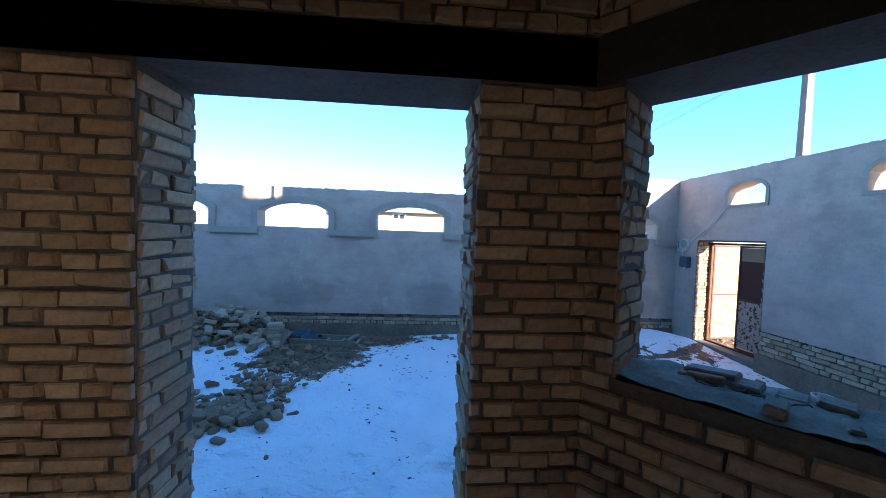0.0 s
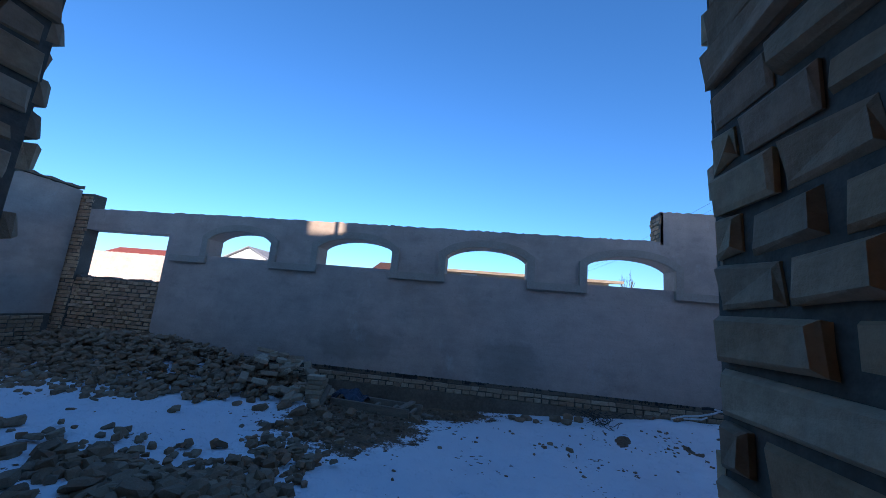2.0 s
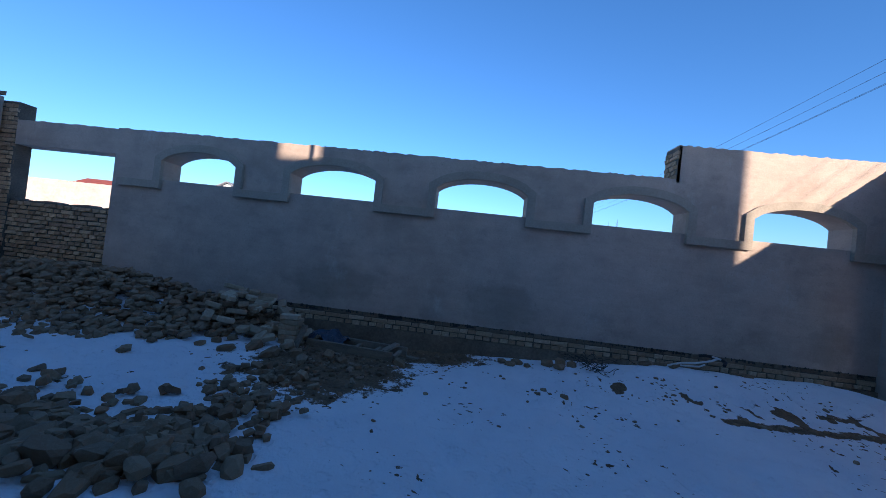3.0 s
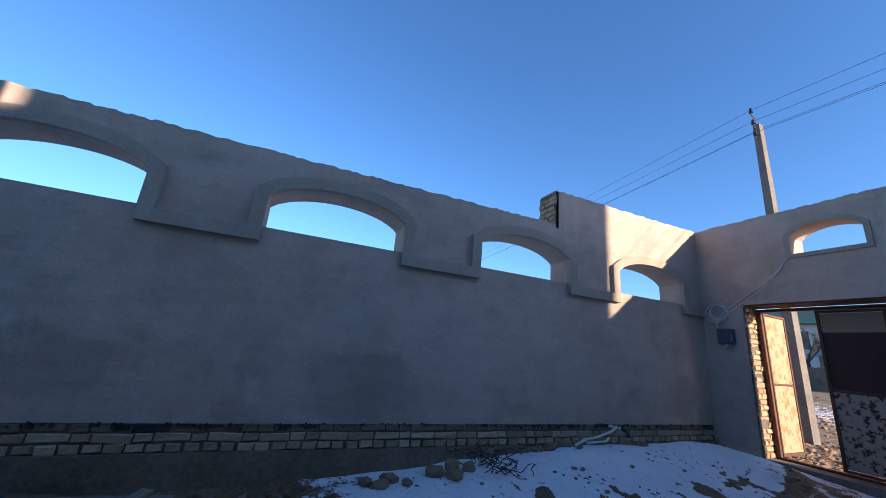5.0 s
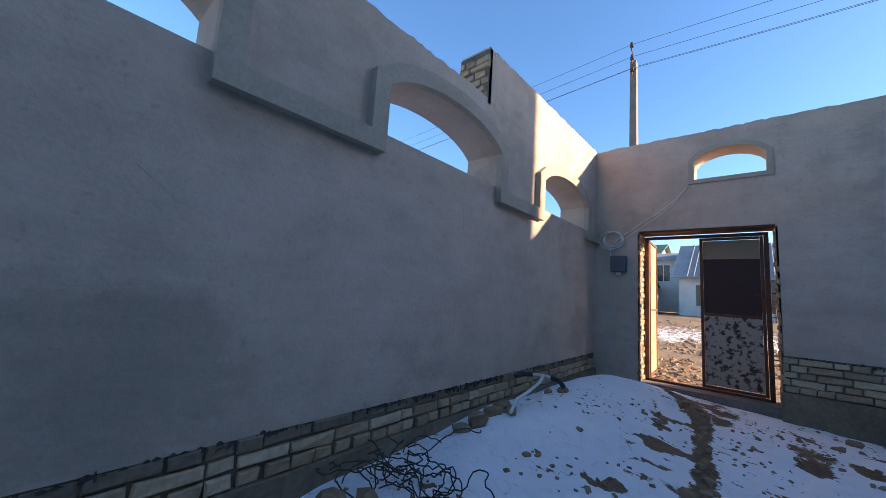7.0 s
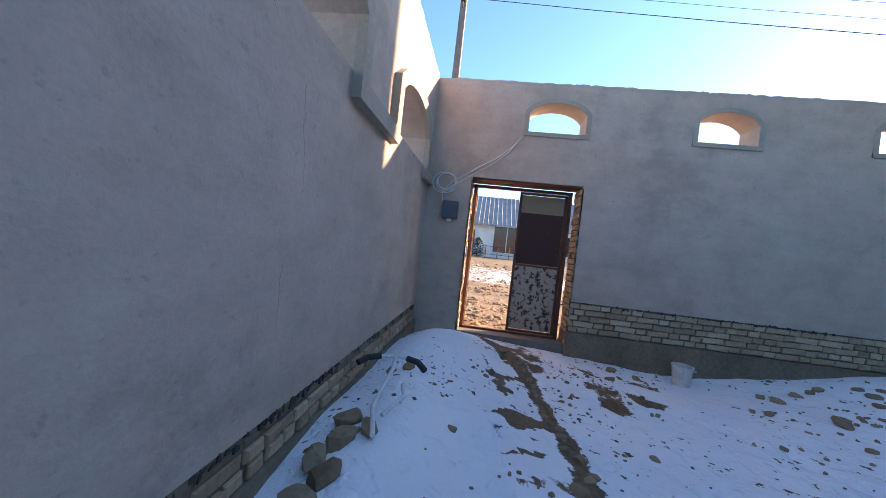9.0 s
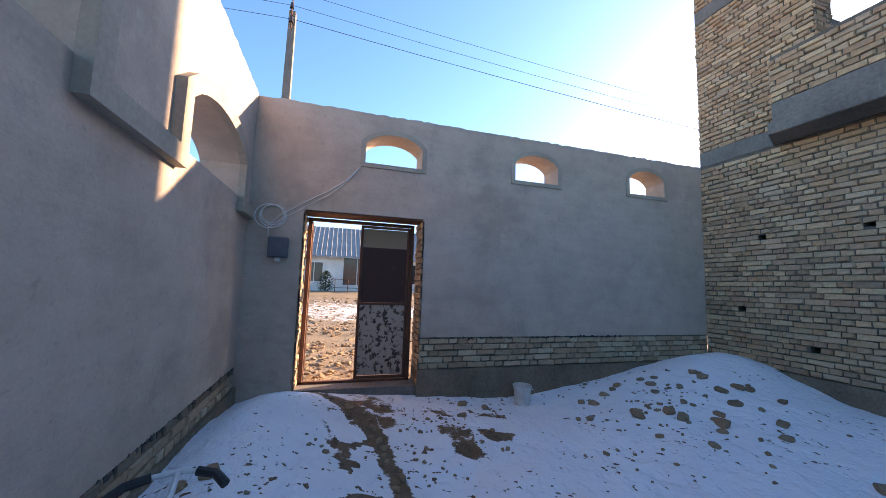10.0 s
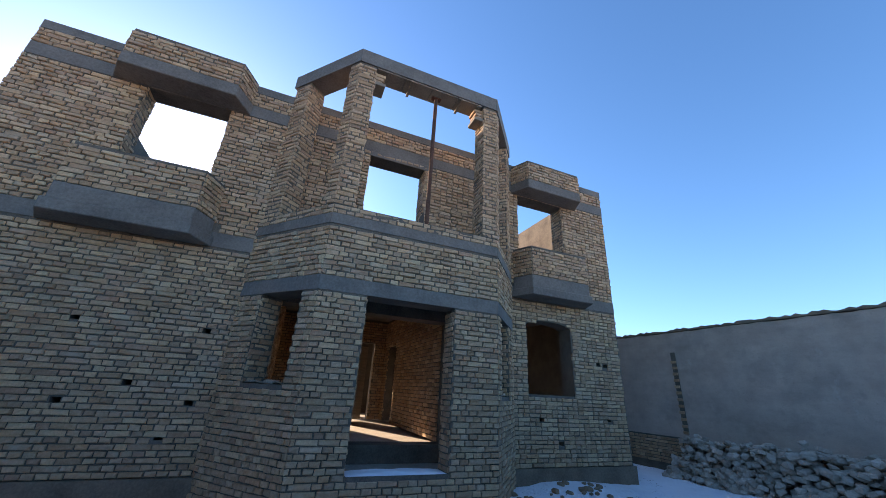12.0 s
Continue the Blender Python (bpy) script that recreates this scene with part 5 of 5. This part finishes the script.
# clods and broken bits trodden into the mud by the ladder
spots = []
while len(spots) < 700:
    x, y = rs.uniform(-3.2, 0.6), rs.uniform(3.1, 5.55)
    if snow_at(x, y) < rs.uniform(0.1, 0.55):
        spots.append((x, y, height(x, y) + 0.004, rs.triangular(0.006, 0.055, 0.013)))
rubble_field("mud_clods", spots, "clods of brown earth trodden into the mud", "earth", CLOD)
for x, y, size in ((-1.35, 4.42, 0.14), (-1.15, 4.33, 0.11), (-0.45, 4.55, 0.12), (-1.75, 4.35, 0.15), (-2.0, 4.2, 0.16), (-1.55, 4.1, 0.13), (-2.3, 4.35, 0.15), (-0.9, 4.2, 0.09), (-2.55, 4.15, 0.14)):
    single_stone(x, y, size, rs, "pale broken lump lying in the mud", "lumps in the mud", 0.3)

# gravel and clods on the sandy street outside the gate
spots = []
while len(spots) < 1500:
    x = 7.0 + 15.0 * rs.random() ** 1.3
    y = 4.3 + (x - 6.5) * rs.uniform(-0.35, 0.55) + rs.uniform(-1.2, 1.2)
    if noise.noise(Vector((x * 0.7, y * 0.7, 15))) > rs.uniform(-0.45, 0.35):
        spots.append((x, y, height(x, y) + 0.004, rs.triangular(0.008, 0.07, 0.018) * (0.8 + 0.04 * x)))
rubble_field("street_gravel", spots, "gravel and clods of earth on the sandy street", "gravel")

# ---------------------------------------------------------------- beyond the walls
WHITEWASH = blotched("whitewash", (0.50, 0.49, 0.46), (0.68, 0.67, 0.63), 1.2, 20, 0.9, 0.2)
ROOF_GREY = blotched("asbestos_roof", (0.20, 0.20, 0.20), (0.34, 0.335, 0.33), 1.5, 12, 0.9, 0.3)
ROOF_RED = blotched("red_roof", (0.22, 0.045, 0.03), (0.34, 0.08, 0.05), 1.5, 12, 0.8, 0.2)
ROOF_GREEN = blotched("green_roof", (0.02, 0.07, 0.045), (0.045, 0.12, 0.075), 1.5, 12, 0.6, 0.2)
GLASS = blotched("dark_pane", (0.02, 0.025, 0.03), (0.04, 0.045, 0.05), 3, 30, 0.1, 0.02)
FRAME = blotched("window_frame", (0.5, 0.5, 0.48), (0.65, 0.65, 0.62), 5, 40, 0.6, 0.1)


def gable(w, d, h, rise, roof_over=0.35, ridge_x=True):
    """Roof over a body w by d: both slopes and their thickness."""
    bm = bmesh.new()
    o = roof_over
    if ridge_x:
        pts = [(-w / 2 - o, -d / 2 - o, h), (w / 2 + o, -d / 2 - o, h), (w / 2 + o, 0, h + rise), (-w / 2 - o, 0, h + rise), (w / 2 + o, d / 2 + o, h), (-w / 2 - o, d / 2 + o, h)]
    else:
        pts = [(-w / 2 - o, -d / 2 - o, h), (-w / 2 - o, d / 2 + o, h), (0, d / 2 + o, h + rise), (0, -d / 2 - o, h + rise), (w / 2 + o, d / 2 + o, h), (w / 2 + o, -d / 2 - o, h)]
    v = [bm.verts.new(p) for p in pts]
    bm.faces.new((v[0], v[1], v[2], v[3]))
    bm.faces.new((v[3], v[2], v[4], v[5]))
    lo = [bm.verts.new((p[0], p[1], p[2] - 0.10)) for p in pts]
    bm.faces.new((lo[3], lo[2], lo[1], lo[0]))
    bm.faces.new((lo[5], lo[4], lo[2], lo[3]))
    for a, b in ((0, 1), (1, 2), (2, 4), (4, 5), (5, 3), (3, 0)):
        bm.faces.new((v[a], lo[a], lo[b], v[b]))
    return bm


def body_bm(w, d, h, rise, ridge_x):
    bm = bmesh.new()
    if ridge_x:
        prof, ax = [(-d / 2, 0), (d / 2, 0), (d / 2, h), (0, h + rise * 0.97 - 0.12), (-d / 2, h)], 1
        a = [bm.verts.new((-w / 2, p, z)) for p, z in prof]
        b = [bm.verts.new((w / 2, p, z)) for p, z in prof]
    else:
        prof = [(-w / 2, 0), (w / 2, 0), (w / 2, h), (0, h + rise * 0.97 - 0.12), (-w / 2, h)]
        a = [bm.verts.new((p, -d / 2, z)) for p, z in prof]
        b = [bm.verts.new((p, d / 2, z)) for p, z in prof]
    bm.faces.new(a)
    bm.faces.new(b[::-1])
    for k in range(5):
        bm.faces.new((a[k], b[k], b[(k + 1) % 5], a[(k + 1) % 5]))
    return bm


def house(at, w, d, h, rise, wall_m, roof_m, label, ridge_x=True, rz=0.0, windows=(), ribs=False, base=-0.3):
    e = empty("house", (*at, base), label, "house", "houses beyond the yard", rz)
    part("wall", body_bm(w, d, h, rise, ridge_x), wall_m, e)
    roof = part("roof", gable(w, d, h, rise, 0.4, ridge_x), roof_m, e)
    if ribs:
        n = int((w if ridge_x else d) / 0.35)
        for k in range(n):
            s = -((w if ridge_x else d) / 2) + 0.35 * k
            pts = [(s, -d / 2 - 0.4, h + 0.02), (s, 0, h + rise + 0.02)] if ridge_x else [(-w / 2 - 0.4, s, h + 0.02), (0, s, h + rise + 0.02)]
            part("rib", rod_bm(pts, 0.05, 5), roof_m, roof)
    for side_, c, z, ww, hh in windows:
        win = new("window")
        win.parent = e
        if side_ == "-x":
            win.matrix_basis = pose(-w / 2, c, z, 0, 0, -90)
        else:
            win.matrix_basis = pose(c, -d / 2, z)
        part("frame", box_bm(-ww / 2 - 0.06, ww / 2 + 0.06, -0.05, 0.02, -0.06, hh + 0.06, 0.01), FRAME, win)
        for k in range(2):
            part("pane", box_bm(-ww / 2 + k * ww / 2 + 0.03, -ww / 2 + (k + 1) * ww / 2 - 0.03, -0.058, -0.051, 0.03, hh - 0.03), GLASS, win)
    return e


# across the street, seen through the gate
house((33.0, 2.2), 8, 11, 2.55, 2.7, WHITEWASH, ROOF_GREY, "long whitewashed house under a grey corrugated roof", False, 0, [("-x", -3, 0.7, 1.4, 1.5), ("-x", 1.0, 0.5, 2.0, 2.0), ("-x", 4, 0.7, 1.2, 1.4)], True, 0.45)
house((38.0, 14.6), 9, 9, 4.2, 1.8, WHITEWASH, ROOF_GREEN, "two-storey pale house with a dark green roof", False, 0, [("-x", -3.0, 2.4, 1.0, 1.3), ("-x", 1.0, 2.4, 1.0, 1.3), ("-x", -2.5, 0.4, 1.2, 1.3)], False, 0.6)
house((34.2, 9.2), 3.0, 2.6, 4.0, 0.7, WHITEWASH, ROOF_GREY, "narrow white annex between two houses", False, 0, [("-x", 0.0, 2.3, 0.9, 1.3)], False, 0.6)
house((31.0, 11.6), 2.4, 3.6, 1.9, 0.6, WOOD, ROOF_GREY, "low wooden porch with a faded roof", False, 0, (), False, 0.6)
# behind the yard wall
house((-27.5, 42.0), 9, 8, 4.6, 2.4, WHITEWASH, ROOF_GREY, "white gabled house beyond the yard wall", False, 0, [("-y", 0.0, 1.2, 1.4, 1.3)])
house((-11.0, 46.0), 5, 8, 5.6, 1.6, WHITEWASH, RUSTY, "small pale house with a brown roof", True, 0, [("-y", 1.0, 4.2, 1.0, 0.8)])
TAN = blotched("tan_wash", (0.42, 0.32, 0.20), (0.58, 0.46, 0.31), 1.5, 30, 0.9, 0.3)
house((1.0, 16.9), 8.0, 7, 3.28, 0.3, TAN, WOOD, "long low tan shed with a weathered roof edge", True, 0, [("-y", -1.27, 2.9, 0.5, 0.22)])
house((-44.0, 42.0), 10, 8, 4.2, 2.0, WHITEWASH, ROOF_RED, "house with a red roof beyond the bricked-up opening", True)
far_wall = solid("neighbour_wall", Wall(-40, 24.0, 1, 0), 0, 22, -0.5, 3.6, 0.3, PLASTER, (), 0.02)
tagged(far_wall, "pale neighbouring boundary wall", "wall", kind="structure")
street_wall = solid("street_wall", Wall(26.5, 19.0, 0, -1), 0, 10.5, -0.5, 1.7, 0.25, MORTAR, (), 0.03)
tagged(street_wall, "low brown wall across the street", "wall", kind="structure")
rail = empty("fence", (26.0, 4.7, 0.3), "thin dark metal railing across the street", "fence")
for k in range(16):
    part("post", rod_bm([(0, -k * 0.8, 0), (0, -k * 0.8, 1.1)], 0.025, 6), RUSTY, rail)
for z in (0.5, 1.05):
    part("bar", rod_bm([(0, 0.1, z), (0, -12.2, z)], 0.02, 6), RUSTY, rail)


def bush(at, size, label):
    e = empty("shrub", at, label, "shrub")
    part("trunk", rod_bm([(0, 0, -0.1), (0, 0, size * 0.8)], 0.05, 6, taper=0.3), TWIG, e)
    r, bm = random.Random(str(at)), bmesh.new()
    for _ in range(900):
        z = r.uniform(0.05, 1) * size
        rad = 0.42 * size * math.sin(math.pi * min(1, 0.18 + 0.82 * z / size)) ** 0.7 * r.uniform(0.5, 1.05)
        a = r.uniform(0, 6.283)
        c = Vector((rad * math.cos(a), rad * math.sin(a), z))
        d = Vector((math.cos(a), math.sin(a), r.uniform(0.2, 1.2))).normalized() * 0.13
        s = d.cross(Vector((0, 0, 1))).normalized() * 0.035
        bm.faces.new([bm.verts.new(c - s), bm.verts.new(c + s), bm.verts.new(c + d)])
    part("crown", bm, blotched("dark_conifer", (0.012, 0.03, 0.014), (0.03, 0.06, 0.025), 4, 30, 0.8, 0.1), e)


bush((26.6, 5.3, 0.5), 1.35, "small dark conifer beside the railing")


def bare_tree(at, size, label):
    e = empty("tree", at, label, "bare tree", "bare winter trees")
    r, trunk, crown = random.Random(str(at)), bmesh.new(), bmesh.new()
    rod_bm([(0, 0, -0.3), (0.05 * size, 0, size * 0.2), (0.02, 0.03, size * 0.42)], 0.035 * size, 8, trunk, 0.6)
    part("trunk", trunk, TWIG, e)

    def grow(p, way, length, rad, depth):
        q = p + way * length
        mid = p + way * length * 0.5 + Vector((r.uniform(-1, 1), r.uniform(-1, 1), 0)) * length * 0.06
        rod_bm([p, mid, q], rad, 5, crown, 0.6)
        if depth:
            for _ in range(3 if depth > 1 else 4):
                d = (way + Vector((r.uniform(-0.8, 0.8), r.uniform(-0.8, 0.8), r.uniform(-0.1, 0.6)))).normalized()
                grow(p + way * length * r.uniform(0.5, 1.0), d, length * r.uniform(0.55, 0.75), rad * 0.55, depth - 1)

    for k in range(5):
        a = k * 1.26 + r.uniform(-0.3, 0.3)
        grow(Vector((0.02, 0.02, size * r.uniform(0.25, 0.42))), Vector((math.cos(a) * 0.6, math.sin(a) * 0.6, 0.8)).normalized(), size * 0.26, 0.016 * size, 3)
    part("crown", crown, TWIG, e)
    return e


bare_tree((28.5, 9.8, 0.5), 4.2, "bare grey fruit tree across the street")
bare_tree((28.0, 13.2, 0.5), 3.8, "bare spreading tree by the low wall")
poplar = bare_tree((23.0, 60.0, -0.2), 11.5, "slim bare poplar far behind the wall")
poplar.scale = (0.3, 0.3, 1.0)
dl_ = part("wooden_door", box_bm(-0.02, 0.02, -0.85, 0.0, 0.0, 2.0, 0.004), WOOD, None)
dl_.matrix_basis = pose(0.25, -6.02, 0.575, 0, 0, -70)
tagged(dl_, "unpainted wooden door leaf standing ajar in the hall", "door")
